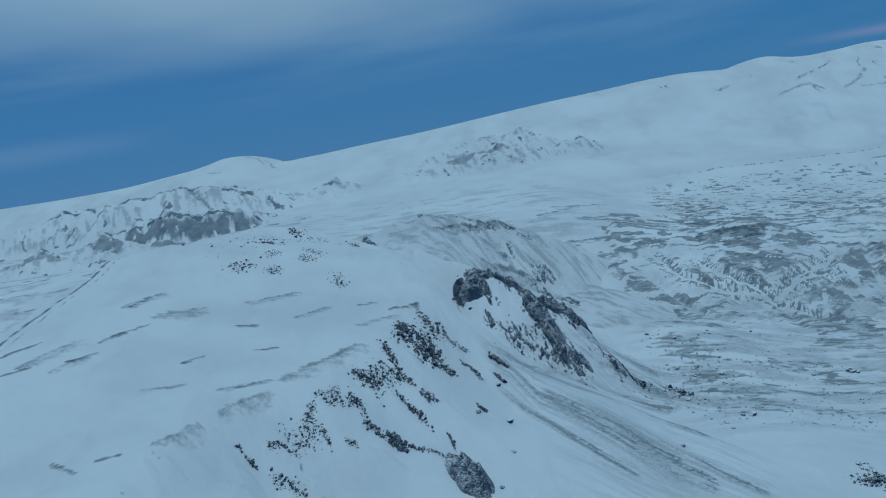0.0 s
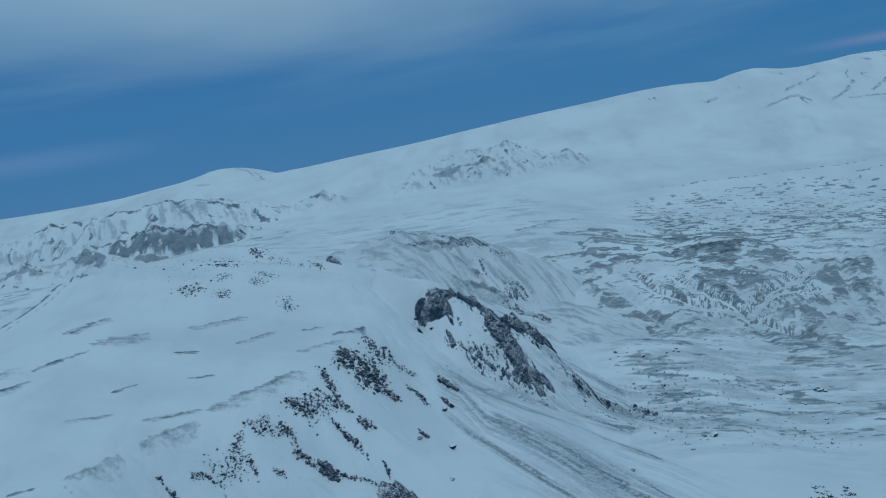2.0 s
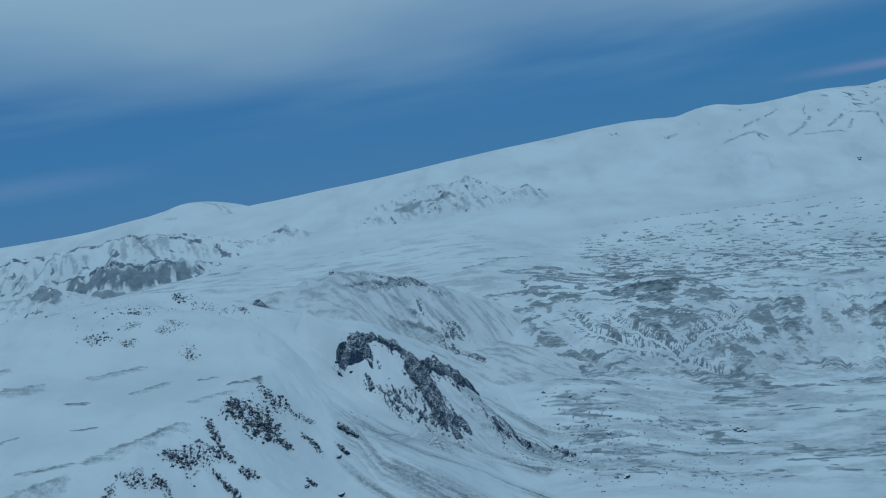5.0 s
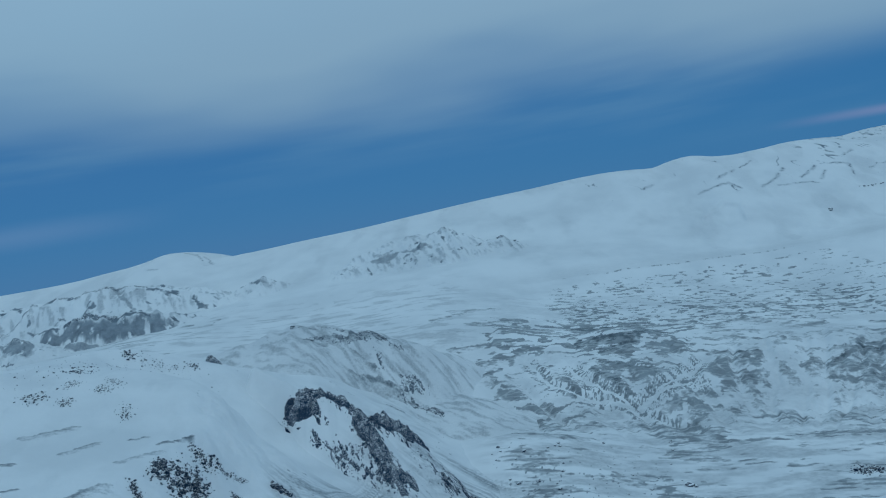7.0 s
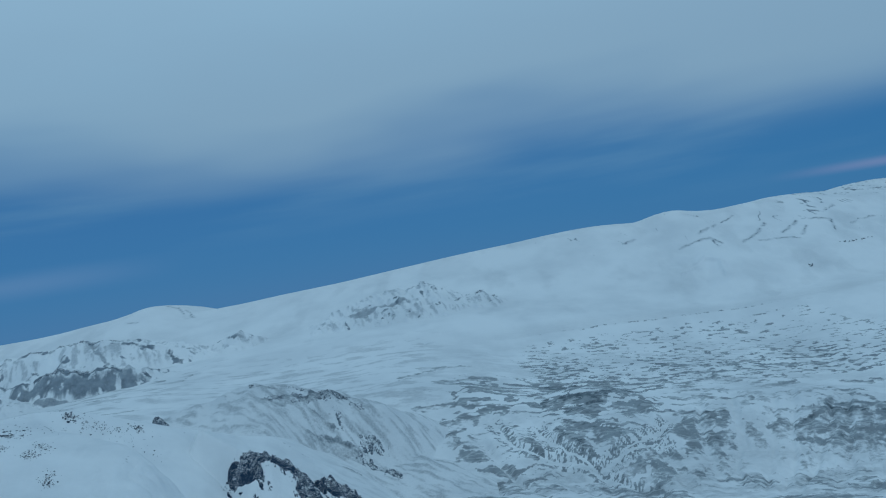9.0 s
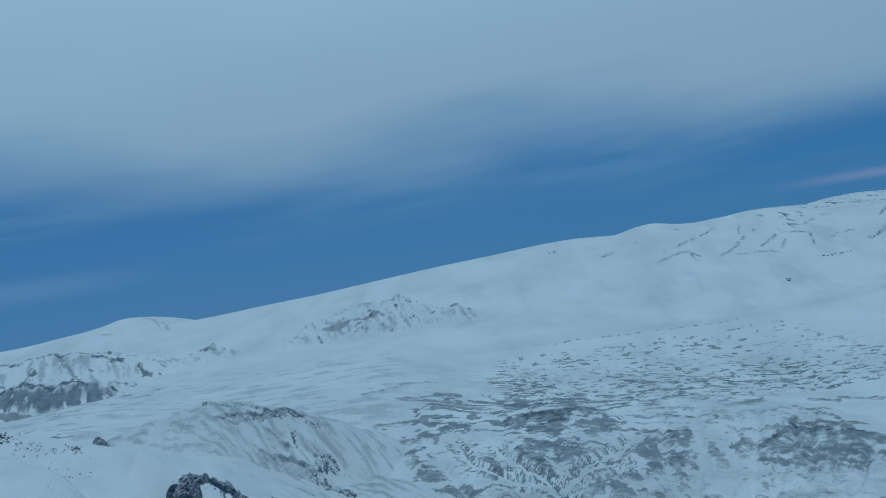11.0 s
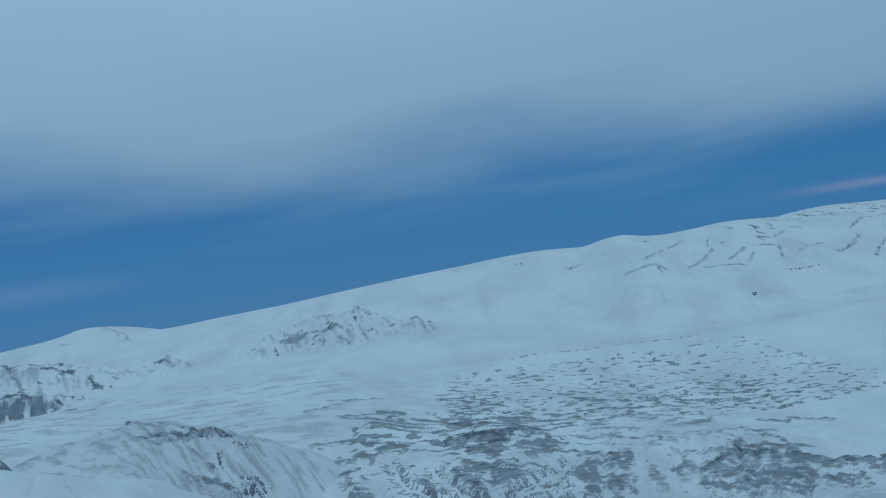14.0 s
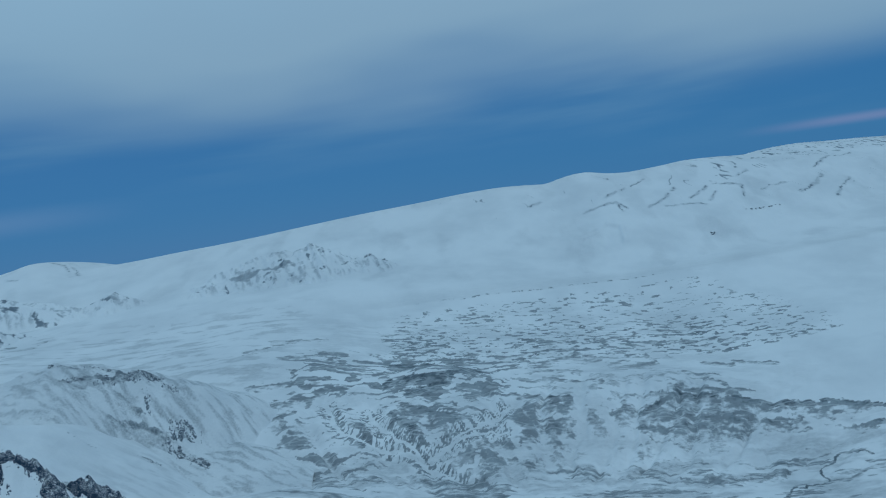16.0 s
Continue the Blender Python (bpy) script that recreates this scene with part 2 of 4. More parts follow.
def mid_hill_height(x, y):
    z = spine(x, y, ((-330, 1340, 240), (-180, 1350, 274), (-60, 1362, 297), (-5, 1370, 283), (62, 1378, 260), (100, 1387, 240), (145, 1396, 217), (190, 1410, 180), (250, 1450, 150)), 0.75 + step(-30, 75, x), 0.5, 12)
    z = smax(z, spine(x, y, ((40, 1285, 165), (128, 1322, 130), (200, 1345, 128), (262, 1315, 96), (300, 1280, 62)), 0.55, 0.4, 14), 12)
    return z + 6 * (ridged(x, y, 70, 4, 0.45, seed=61) - 0.6) + 2 * fbm(x, y, 30, 4, seed=62)


def gullied_hill_height(x, y):
    z = spine(x, y, ((-153, 2375, 298), (-94, 2390, 322), (-11, 2400, 338), (40, 2410, 350), (108, 2425, 368), (177, 2440, 382), (225, 2455, 398), (276, 2450, 368), (340, 2430, 340), (391, 2415, 341), (452, 2410, 300)), 0.56, 0.5, 8)
    z = smax(z, spine(x, y, ((-49, 2470, 356), (54, 2480, 381), (149, 2490, 391), (225, 2470, 388)), 0.5, 0.4, 8), 4)
    rib = 1 - np.abs(perlin((x + 0.35 * (y - 2450) + 30 * fbm(x, y, 70, 3, seed=62)) / 46, y / 220, 64)) * 2.3
    return z + 7 * rib + 15 * ridged(x + 0.5 * y, y - 0.2 * x, 85, 4, 0.45, seed=63) - 15


def small_hill_height(x, y):
    z = spine(x, y, ((-420, 2400, 322), (-336, 2402, 350), (-285, 2400, 325), (-230, 2390, 305)), 0.8, 0.5, 6)
    z = smax(z, spine(x, y, ((-390, 2330, 300), (-350, 2335, 314), (-300, 2330, 296)), 0.7, 0.6, 5), 4)
    return z + 7 * ridged(x, y, 50, 4, seed=65) - 4


def cliff_hill_height(x, y):
    z = spine(x, y, ((-850, 2010, 305), (-790, 2008, 326), (-700, 2025, 346), (-660, 2030, 336), (-590, 2045, 330), (-540, 2060, 322), (-500, 2070, 296)), 1.25, 0.3, 8)
    z = smax(z, spine(x, y, ((-770, 1965, 262), (-720, 1950, 288), (-690, 1950, 284), (-640, 1960, 262)), 0.75, 0.8, 4), 4)
    return z + 18 * ridged(x + 0.3 * y, y - 0.2 * x, 75, 4, 0.45, seed=67) - 12


def brow_hill_height(x, y):
    z = spine(x, y, ((-1250, 2250, 355), (-1090, 2290, 388), (-960, 2280, 384), (-767, 2275, 398), (-690, 2290, 398), (-600, 2310, 372), (-480, 2320, 330)), 0.75, 0.25, 14)
    rib = 1 - np.abs(perlin((x + 34 * fbm(x, y, 80, 3, seed=6)) / 64, y / 200, 68)) * 2.2
    return z + 2 * rib + 24 * ridged(x - 0.3 * y, y + 0.3 * x, 110, 4, 0.42, seed=69) - 17


def cone_hill_height(x, y):
    z = spine(x, y, ((-905, 1900, 300), (-850, 1890, 318), (-825, 1898, 326), (-790, 1890, 308), (-740, 1900, 270)), 0.62, 0.5, 6)
    z = smax(z, spine(x, y, ((-1010, 1850, 300), (-960, 1870, 318), (-915, 1860, 296)), 0.6, 0.6, 6), 5)
    return z + 14 * ridged(x, y, 55, 5, seed=71) - 9


def land(x, y):
    """The highest of all the land forms."""
    far = np.where(y > 2060, mountain_height(x, y), -1e3)
    return np.maximum.reduce([plain_height(x, y), far, ridge_height(x, y), outcrop_height(x, y), mid_hill_height(x, y), gullied_hill_height(x, y),
                              small_hill_height(x, y), cliff_hill_height(x, y), brow_hill_height(x, y), cone_hill_height(x, y)])


# ---- meshes from height fields ----
def sheet(name, xs, ys, height, material, bare=None, thin=None, keep=None, smooth=True):
    """A height field over the lines xs and ys as one mesh, with the share of bare ground and of thin snow at each point."""
    gx, gy = np.meshgrid(xs, ys)
    z = height(gx, gy)
    nx, ny = len(xs), len(ys)
    co = np.stack([gx, gy, z], -1).reshape(-1, 3) * SCALE
    idx = np.arange(nx * ny).reshape(ny, nx)
    quads = np.stack([idx[:-1, :-1], idx[:-1, 1:], idx[1:, 1:], idx[1:, :-1]], -1)
    if keep is not None:
        k = keep(gx, gy, z)
        quads = quads[k[:-1, :-1] | k[:-1, 1:] | k[1:, 1:] | k[1:, :-1]]
    quads = quads.reshape(-1, 4)
    used = np.unique(quads)
    where = np.zeros(len(co), np.int64)
    where[used] = np.arange(len(used))
    quads, co = where[quads], co[used]
    me = bpy.data.meshes.new(name)
    me.vertices.add(len(co))
    me.vertices.foreach_set("co", co.astype(np.float32).ravel())
    me.loops.add(quads.size)
    me.loops.foreach_set("vertex_index", quads.astype(np.int32).ravel())
    me.polygons.add(len(quads))
    me.polygons.foreach_set("loop_start", np.arange(0, quads.size, 4, dtype=np.int32))
    me.polygons.foreach_set("use_smooth", np.full(len(quads), smooth))
    me.update(calc_edges=True)
    slope = np.hypot(*np.gradient(z, ys, xs))
    for label, share in (("bare", bare), ("thin", thin)):
        if share is not None:
            value = np.clip(share(gx, gy, z, slope), 0, 1).reshape(-1)[used]
            me.attributes.new(label, "FLOAT", "POINT").data.foreach_set("value", value.astype(np.float32))
    me.materials.append(material)
    return new(name, me)


def spaced(*stops):
    """Lines at changing steps: start, (end, step), (end, step)..."""
    out = [float(stops[0])]
    for end, gap in stops[1:]:
        n = max(1, round((end - out[-1]) / gap))
        out += list(np.linspace(out[-1], end, n + 1)[1:])
    return np.array(out)


def chips(x, y, size, density, seed):
    """Angular lumps strewn over cells: their height, 0 between them."""
    i, j = np.floor(x / size), np.floor(y / size)
    best = np.zeros(np.shape(x))
    for a in (-1, 0, 1):
        for b in (-1, 0, 1):
            ci, cj = i + a, j + b
            r1, r2, r3, r4 = (hash01(ci, cj, seed + k) for k in range(4))
            dx, dy = x / size - ci - 0.1 - 0.8 * r1, y / size - cj - 0.1 - 0.8 * r2
            turn = r3 * 6.28
            u, v = np.cos(turn) * dx + np.sin(turn) * dy, np.cos(turn) * dy - np.sin(turn) * dx
            d = np.maximum(np.abs(u) * (0.8 + 0.7 * r4), np.abs(v) + 0.35 * np.abs(u))
            big = 0.25 + 0.5 * r4
            best = np.maximum(best, np.where(r3 * 0.999 + 0.0 < density, np.clip(1.25 * (big - d), 0, 0.62 * big) * 2, 0))
    return best


def crag(name, line, width, height, seed, under, parent, size=9.0, gap=1.0, cut=0.5, label="", mat=None):
    """Jagged rock that breaks through the snow along a line of (x, y)."""
    xs, ys = [p[0] for p in line], [p[1] for p in line]
    pad = width * 1.1

    def rock(x, y):
        wx, wy = x + 0.35 * size * fbm(x, y, size * 1.3, 3, seed=seed + 1), y + 0.35 * size * fbm(x, y, size * 1.3, 3, seed=seed + 2)
        d, _ = along(x + 0.4 * width * fbm(x, y, width * 1.5, 3, seed=seed + 3), y + 0.4 * width * fbm(x, y, width * 1.5, 3, seed=seed + 4), line)
        env = 1 - step(0.25, 1.0, d / width)
        jag = 0.65 * ridged(wx, wy, size, 4, 0.6, seed=seed) + 0.5 * (0.5 + perlin(wx / (size * 0.8), wy / (size * 0.8), seed + 9))
        lump = np.round(jag * 7) / 7 * 0.5 + jag * 0.5
        return under(x, y) + height * (env * lump * 1.25 - cut - 0.6 * (1 - env))

    made = sheet(name, spaced(min(xs) - pad, (max(xs) + pad, gap)), spaced(min(ys) - pad, (max(ys) + pad, gap)), rock, mat or crag_mat,
                 keep=lambda x, y, z: z > under(x, y) + 0.02, smooth=False)
    made.parent = parent
    if label:
        tagged(made, label)
    return made


def rubble(name, line, width, height, seed, under, parent, size=6.0, gap=0.8, dense=0.75, label="", mat=None):
    """Separate rocks that stick out of the snow along a line of (x, y), thinning out to its sides."""
    xs, ys = [p[0] for p in line], [p[1] for p in line]
    pad = width * 1.1

    def rock(x, y):
        wx, wy = x + 0.7 * size * fbm(x, y, size * 0.8, 4, 0.6, seed=seed + 1), y + 0.7 * size * fbm(x, y, size * 0.8, 4, 0.6, seed=seed + 2)
        d, _ = along(x + 0.5 * width * fbm(x, y, width * 1.6, 3, seed=seed + 3), y + 0.5 * width * fbm(x, y, width * 1.6, 3, seed=seed + 4), line)
        env = (1 - step(0.1, 1.0, d / width)) * (0.7 + 1.3 * fbm(x, y, size * 3, 3, seed=seed + 7))
        lumps = np.maximum.reduce([1.2 * chips(wx, wy, size * 1.5, 0.45 * dense * env, seed + 20), 0.85 * chips(wx, wy, size * 0.8, 0.8 * dense * env, seed), 0.45 * chips(wx, wy, size * 0.4, dense * env, seed + 40)])
        return under(x, y) - 0.12 * height + height * lumps * (0.75 + 0.6 * fbm(x, y, size * 0.5, 3, 0.6, seed=seed + 11))

    made = sheet(name, spaced(min(xs) - pad, (max(xs) + pad, gap)), spaced(min(ys) - pad, (max(ys) + pad, gap)), rock, mat or crag_mat,
                 keep=lambda x, y, z: z > under(x, y) + 0.02, smooth=False)
    made.parent = parent
    tagged(made, kind="stuff")
    if label:
        tagged(made, label)
    return made


def rock_mesh(seed, material):
    """An angular broken rock, about one unit in radius."""
    pick = random.Random(seed)
    bm = bmesh.new()
    for k in range(15):
        d = Vector((pick.gauss(0, 1), pick.gauss(0, 1), pick.gauss(0, 1))).normalized()
        bm.verts.new(Vector((d.x * pick.uniform(0.7, 1.15), d.y * pick.uniform(0.55, 0.9), d.z * pick.uniform(0.5, 1.0))))
    bmesh.ops.convex_hull(bm, input=bm.verts[:])
    bmesh.ops.delete(bm, geom=[v for v in bm.verts if not v.link_faces], context="VERTS")
    me = bpy.data.meshes.new("rock")
    bm.to_mesh(me)
    bm.free()
    me.materials.append(material)
    return me


def rocks(line, width, count, small, large, seed, under, parent, kinds):
    """Single rocks that stick out of the snow about a line of (x, y), each one a part of its thing."""
    pick = random.Random(seed)
    for k in range(count):
        at = pick.uniform(0, len(line) - 1.001)
        (ax, ay), (bx, by) = line[int(at)], line[int(at) + 1]
        x, y = ax + (at % 1) * (bx - ax) + pick.gauss(0, 0.42) * width, ay + (at % 1) * (by - ay) + pick.gauss(0, 0.42) * width
        size = small + (large - small) * pick.random() ** 2.6
        z = float(under(np.array([[x]]), np.array([[y]]))[0, 0])
        ob = new("rock", kinds[pick.randrange(len(kinds))])
        ob.matrix_world = (pose(SCALE * x, SCALE * y, SCALE * z + 0.2 * size, pick.uniform(-25, 25), pick.uniform(-25, 25), pick.uniform(0, 360))
                           @ Matrix.Diagonal((size * pick.uniform(0.8, 1.4), size * pick.uniform(0.7, 1.1), size * pick.uniform(0.7, 1.2), 1)))
        ob.parent = parent


def scatter(name, line, width, count, small, large, seed, under, parent, kinds):
    """Rocks too many and too small to tell apart, strewn about a line of (x, y) as one mesh."""
    pick = np.random.default_rng(seed)
    at = pick.uniform(0, len(line) - 1.001, count)
    ends = np.array(line, float)
    low, part_way = at.astype(int), (at % 1)[:, None]
    spot = ends[low] * (1 - part_way) + ends[low + 1] * part_way + pick.normal(0, 0.42 * width, (count, 2))
    size = small + (large - small) * pick.random(count) ** 2.6
    z = under(spot[None, :, 0], spot[None, :, 1])[0]
    verts, faces = [], []
    for (x, y), s, h in zip(spot, size, z):
        me = kinds[pick.integers(len(kinds))]
        turn = pose(SCALE * x, SCALE * y, SCALE * h + 0.2 * s, pick.uniform(-25, 25), pick.uniform(-25, 25), pick.uniform(0, 360)) @ Matrix.Diagonal((s * pick.uniform(0.8, 1.5), s, s * pick.uniform(0.7, 1.2), 1))
        first = len(verts)
        verts += [turn @ v.co for v in me.vertices]
        faces += [[first + i for i in p.vertices] for p in me.polygons]
    me = bpy.data.meshes.new(name)
    me.from_pydata(verts, [], faces)
    me.materials.append(kinds[0].materials[0])
    ob = new(name, me)
    ob.parent = parent
    tagged(ob, kind="stuff")
    return ob


def thing(name, label, category, x, y, z, group=""):
    """An empty thing that holds parts. The parts keep their places in the world."""
    ob = new(name)
    tagged(ob, label, category, group)
    return ob


# ---- materials ----
def nodes_of(name):
    mat = bpy.data.materials.new(name)
    mat.use_nodes = True
    return mat, mat.node_tree.nodes, mat.node_tree.links, mat.node_tree.nodes["Principled BSDF"]


def noise_node(n, l, co, scale, detail, rough=0.55, stretch=None):
    tex = n.new("ShaderNodeTexNoise")
    tex.inputs["Scale"].default_value, tex.inputs["Detail"].default_value, tex.inputs["Roughness"].default_value = scale, detail, rough
    source = co.outputs["Object"]
    if stretch:
        mapping = n.new("ShaderNodeMapping")
        mapping.inputs["Scale"].default_value = stretch
        l.new(source, mapping.inputs["Vector"])
        source = mapping.outputs["Vector"]
    l.new(source, tex.inputs["Vector"])
    return tex.outputs["Fac"]


def maths(n, l, kind, a, b=None, c=None):
    node = n.new("ShaderNodeMath")
    node.operation = kind
    for slot, value in zip(node.inputs, (a, b, c)):
        if value is None:
            continue
        if isinstance(value, (int, float)):
            slot.default_value = value
        else:
            l.new(value, slot)
    return node.outputs[0]


def between(n, l, value, low, high):
    node = n.new("ShaderNodeMapRange")
    node.interpolation_type = "SMOOTHSTEP"
    node.inputs["From Min"].default_value, node.inputs["From Max"].default_value = low, high
    l.new(value, node.inputs["Value"])
    return node.outputs["Result"]


def mixed(n, l, fac, a, b):
    node = n.new("ShaderNodeMix")
    node.data_type = "RGBA"
    for slot, value in ((node.inputs[0], fac), (node.inputs[6], a), (node.inputs[7], b)):
        if isinstance(value, tuple):
            slot.default_value = (*value, 1)
        elif isinstance(value, (int, float)):
            slot.default_value = value
        else:
            l.new(value, slot)
    return node.outputs[2]


SNOW, SNOW_OLD = (0.878, 0.882, 0.889), (0.76, 0.772, 0.787)


def land_material(name, low, high, grain=0.09, ragged=0.5, stretch=None, rills=0.0, soft=0.13, dusted=1.0):
    """Snow over bare ground: the share of bare ground is broken up by grain, thin snow lets some of the ground through."""
    mat, n, l, bsdf = nodes_of(name)
    co = n.new("ShaderNodeTexCoord")
    bare, thin = n.new("ShaderNodeAttribute"), n.new("ShaderNodeAttribute")
    bare.attribute_name, thin.attribute_name = "bare", "thin"
    fine = noise_node(n, l, co, grain * 4, 5, 0.65, stretch)
    wide = noise_node(n, l, co, grain * 0.12, 5)
    tone = noise_node(n, l, co, grain, 6, 0.6)
    ragged_bare = maths(n, l, "MULTIPLY_ADD", maths(n, l, "SUBTRACT", fine, 0.5), ragged * 1.4, bare.outputs["Fac"])
    mask = between(n, l, ragged_bare, 0.49 - soft, 0.49 + soft)
    if dusted < 1.0:
        # a dusting of snow lies on all but the barest ground
        mask = maths(n, l, "MULTIPLY_ADD", between(n, l, ragged_bare, 0.68, 1.0), 1 - dusted, maths(n, l, "MULTIPLY", mask, dusted))
    if rills:
        for size, seed_turn in ((0.02, 0.0), (0.034, 0.35)):
            way = noise_node(n, l, co, size, 3, 0.5, (0.4, 1.3 + seed_turn, 1.0))
            line = between(n, l, maths(n, l, "ABSOLUTE", maths(n, l, "SUBTRACT", way, 0.5 - 0.06 * seed_turn)), 0.004, 0.022)
            mask = maths(n, l, "MULTIPLY", mask, maths(n, l, "MULTIPLY_ADD", line, rills, 1 - rills))
    veil = maths(n, l, "MULTIPLY", thin.outputs["Fac"], maths(n, l, "MULTIPLY_ADD", between(n, l, fine, 0.3, 0.7), 0.45, 0.4))
    mask = maths(n, l, "MAXIMUM", mask, maths(n, l, "MULTIPLY", veil, 0.75))
    snow = mixed(n, l, between(n, l, wide, 0.35, 0.7), SNOW, SNOW_OLD)
    earth = mixed(n, l, between(n, l, tone, 0.3, 0.7), low, high)
    l.new(mixed(n, l, mask, snow, earth), bsdf.inputs["Base Color"])
    bump = n.new("ShaderNodeBump")
    bump.inputs["Strength"].default_value, bump.inputs["Distance"].default_value = 0.5, 1.2
    l.new(maths(n, l, "ADD", fine, maths(n, l, "MULTIPLY", tone, 1.5)), bump.inputs["Height"])
    l.new(bump.outputs["Normal"], bsdf.inputs["Normal"])
    bsdf.inputs["Roughness"].default_value, bsdf.inputs["Specular IOR Level"].default_value = 0.7, 0.25
    return mat


def rock_material(name, low, high, dust=0.72, grain=0.25):
    """Dark broken lava with snow lodged on all that faces up."""
    mat, n, l, bsdf = nodes_of(name)
    co = n.new("ShaderNodeTexCoord")
    fine, wide = noise_node(n, l, co, grain * 3, 6, 0.65), noise_node(n, l, co, grain * 0.4, 5)
    shape = n.new("ShaderNodeNewGeometry")
    up = n.new("ShaderNodeSeparateXYZ")
    bump = n.new("ShaderNodeBump")
    bump.inputs["Strength"].default_value, bump.inputs["Distance"].default_value = 0.8, 1.5
    l.new(fine, bump.inputs["Height"])
    l.new(bump.outputs["Normal"], up.inputs[0])
    lodged = maths(n, l, "MULTIPLY_ADD", maths(n, l, "SUBTRACT", wide, 0.5), 0.9, up.outputs["Z"])
    mask = between(n, l, lodged, dust - 0.06, dust + 0.16)
    stone = mixed(n, l, between(n, l, fine, 0.3, 0.7), low, high)
    l.new(mixed(n, l, mask, stone, SNOW), bsdf.inputs["Base Color"])
    l.new(bump.outputs["Normal"], bsdf.inputs["Normal"])
    bsdf.inputs["Roughness"].default_value, bsdf.inputs["Specular IOR Level"].default_value = 0.85, 0.25
    return mat


plain_mat = land_material("snow_over_ash", (0.075, 0.098, 0.118), (0.185, 0.222, 0.245), 0.05, 0.4, (0.4, 1.0, 1.0), 0.3, 0.13, 0.76)
slope_mat = land_material("snow_over_scree", (0.08, 0.104, 0.128), (0.21, 0.25, 0.278), 0.1, 0.5, None, 0.0, 0.34)
# distance haze put into the colour: ground paler and bluer than the near scree
hazed_far_mat = land_material("snow_over_hazed_far_rock", (0.10, 0.133, 0.168), (0.24, 0.285, 0.325), 0.05, 0.24, None, 0.0, 0.3)
crag_mat = rock_material("dark_lava", (0.008, 0.022, 0.048), (0.034, 0.066, 0.115), 0.55)
rock_mat = rock_material("broken_lava", (0.008, 0.022, 0.048), (0.034, 0.066, 0.115), 0.74, 1.6)
# the lava again, lightened to grey in its colour as if seen through haze
hazed_rock_mat = rock_material("hazed_grey_rock", (0.07, 0.092, 0.12), (0.17, 0.205, 0.245), 0.58)


# ---- where the wind has bared the ground ----
BROOK = ((1164, 1269), (1124, 1284), (1098, 1268), (1075, 1252), (1068, 1244), (1070, 1220), (1051, 1217), (1005, 1208), (995, 1191))
# where the ash lies open: from (x, y) to (x, y), half its width, how bare
SLABS = (
    (454, 1589, 588, 1523, 22, 1.00), (438, 1505, 543, 1493, 14, 1.00), (473, 1464, 516, 1467, 9, 0.90), (550, 1620, 603, 1605, 14, 0.70), (571, 1467, 614, 1470, 13, 0.70),
    (583, 1440, 607, 1454, 15, 0.65), (651, 1437, 731, 1400, 15, 0.70), (660, 1405, 723, 1384, 13, 0.65), (636, 1410, 673, 1390, 6, 0.60), (658, 1372, 706, 1367, 7, 0.65),
)
ASH_WEST = (
    (316, 1571, 392, 1583, 15, 0.55), (173, 1659, 236, 1713, 15, 0.50), (245, 1612, 338, 1651, 15, 0.55), (210, 1742, 309, 1744, 15, 0.50), (188, 1569, 230, 1569, 8, 0.40),
    (196, 1509, 268, 1509, 9, 0.55), (215, 1447, 309, 1462, 15, 0.55), (295, 1517, 317, 1507, 8, 0.45), (350, 1490, 373, 1497, 7, 0.50), (355, 1466, 415, 1474, 9, 0.50),
    (344, 1434, 434, 1432, 7, 0.65), (283, 1404, 313, 1361, 15, 0.55), (272, 1358, 309, 1353, 3, 0.60),
)
ASH_GULLY = (
    (362, 1388, 393, 1376, 10, 0.75), (394, 1381, 465, 1349, 17, 0.75), (440, 1399, 485, 1341, 14, 0.85), (465, 1419, 540, 1378, 17, 0.70), (488, 1364, 539, 1373, 16, 0.60),
    (508, 1349, 567, 1370, 6, 0.65), (558, 1377, 607, 1397, 8, 0.60), (524, 1342, 628, 1358, 16, 0.70), (567, 1328, 615, 1323, 16, 0.65), (514, 1313, 560, 1318, 10, 0.65),
    (527, 1295, 580, 1289, 9, 0.55), (480, 1441, 544, 1412, 17, 0.50),
)
ASH_EAST = (
    (669, 1344, 725, 1348, 20, 0.62), (659, 1323, 708, 1326, 15, 0.55), (596, 1299, 642, 1285, 17, 0.59), (640, 1339, 668, 1348, 10, 0.51), (815, 1369, 838, 1370, 20, 0.59),
    (760, 1363, 778, 1365, 10, 0.51), (825, 1404, 902, 1394, 15, 0.51), (849, 1365, 995, 1342, 20, 0.62), (845, 1344, 980, 1334, 14, 0.62), (909, 1388, 1018, 1372, 17, 0.62),
    (927, 1409, 1009, 1390, 12, 0.62), (1009, 1371, 1091, 1376, 10, 0.62), (1010, 1349, 1098, 1341, 14, 0.59), (1103, 1364, 1150, 1349, 15, 0.55), (1153, 1361, 1215, 1348, 12, 0.55),
)
LEDGES = (
    (507, 1603, 589, 1531, 8, 1.00), (491, 1492, 578, 1515, 4, 1.00), (472, 1477, 544, 1481, 4, 0.95), (921, 1408, 974, 1390, 4, 0.95), (1008, 1388, 1150, 1371, 4, 0.90),
    (1149, 1377, 1239, 1351, 4, 0.90), (850, 1376, 923, 1402, 4, 0.85), (137, 1376, 198, 1405, 4, 0.80), (198, 1405, 280, 1438, 4, 0.90), (346, 1429, 357, 1400, 4, 0.80),
    (976, 1732, 1066, 1725, 6, 0.80), (1186, 1325, 1221, 1325, 4, 0.80),
)
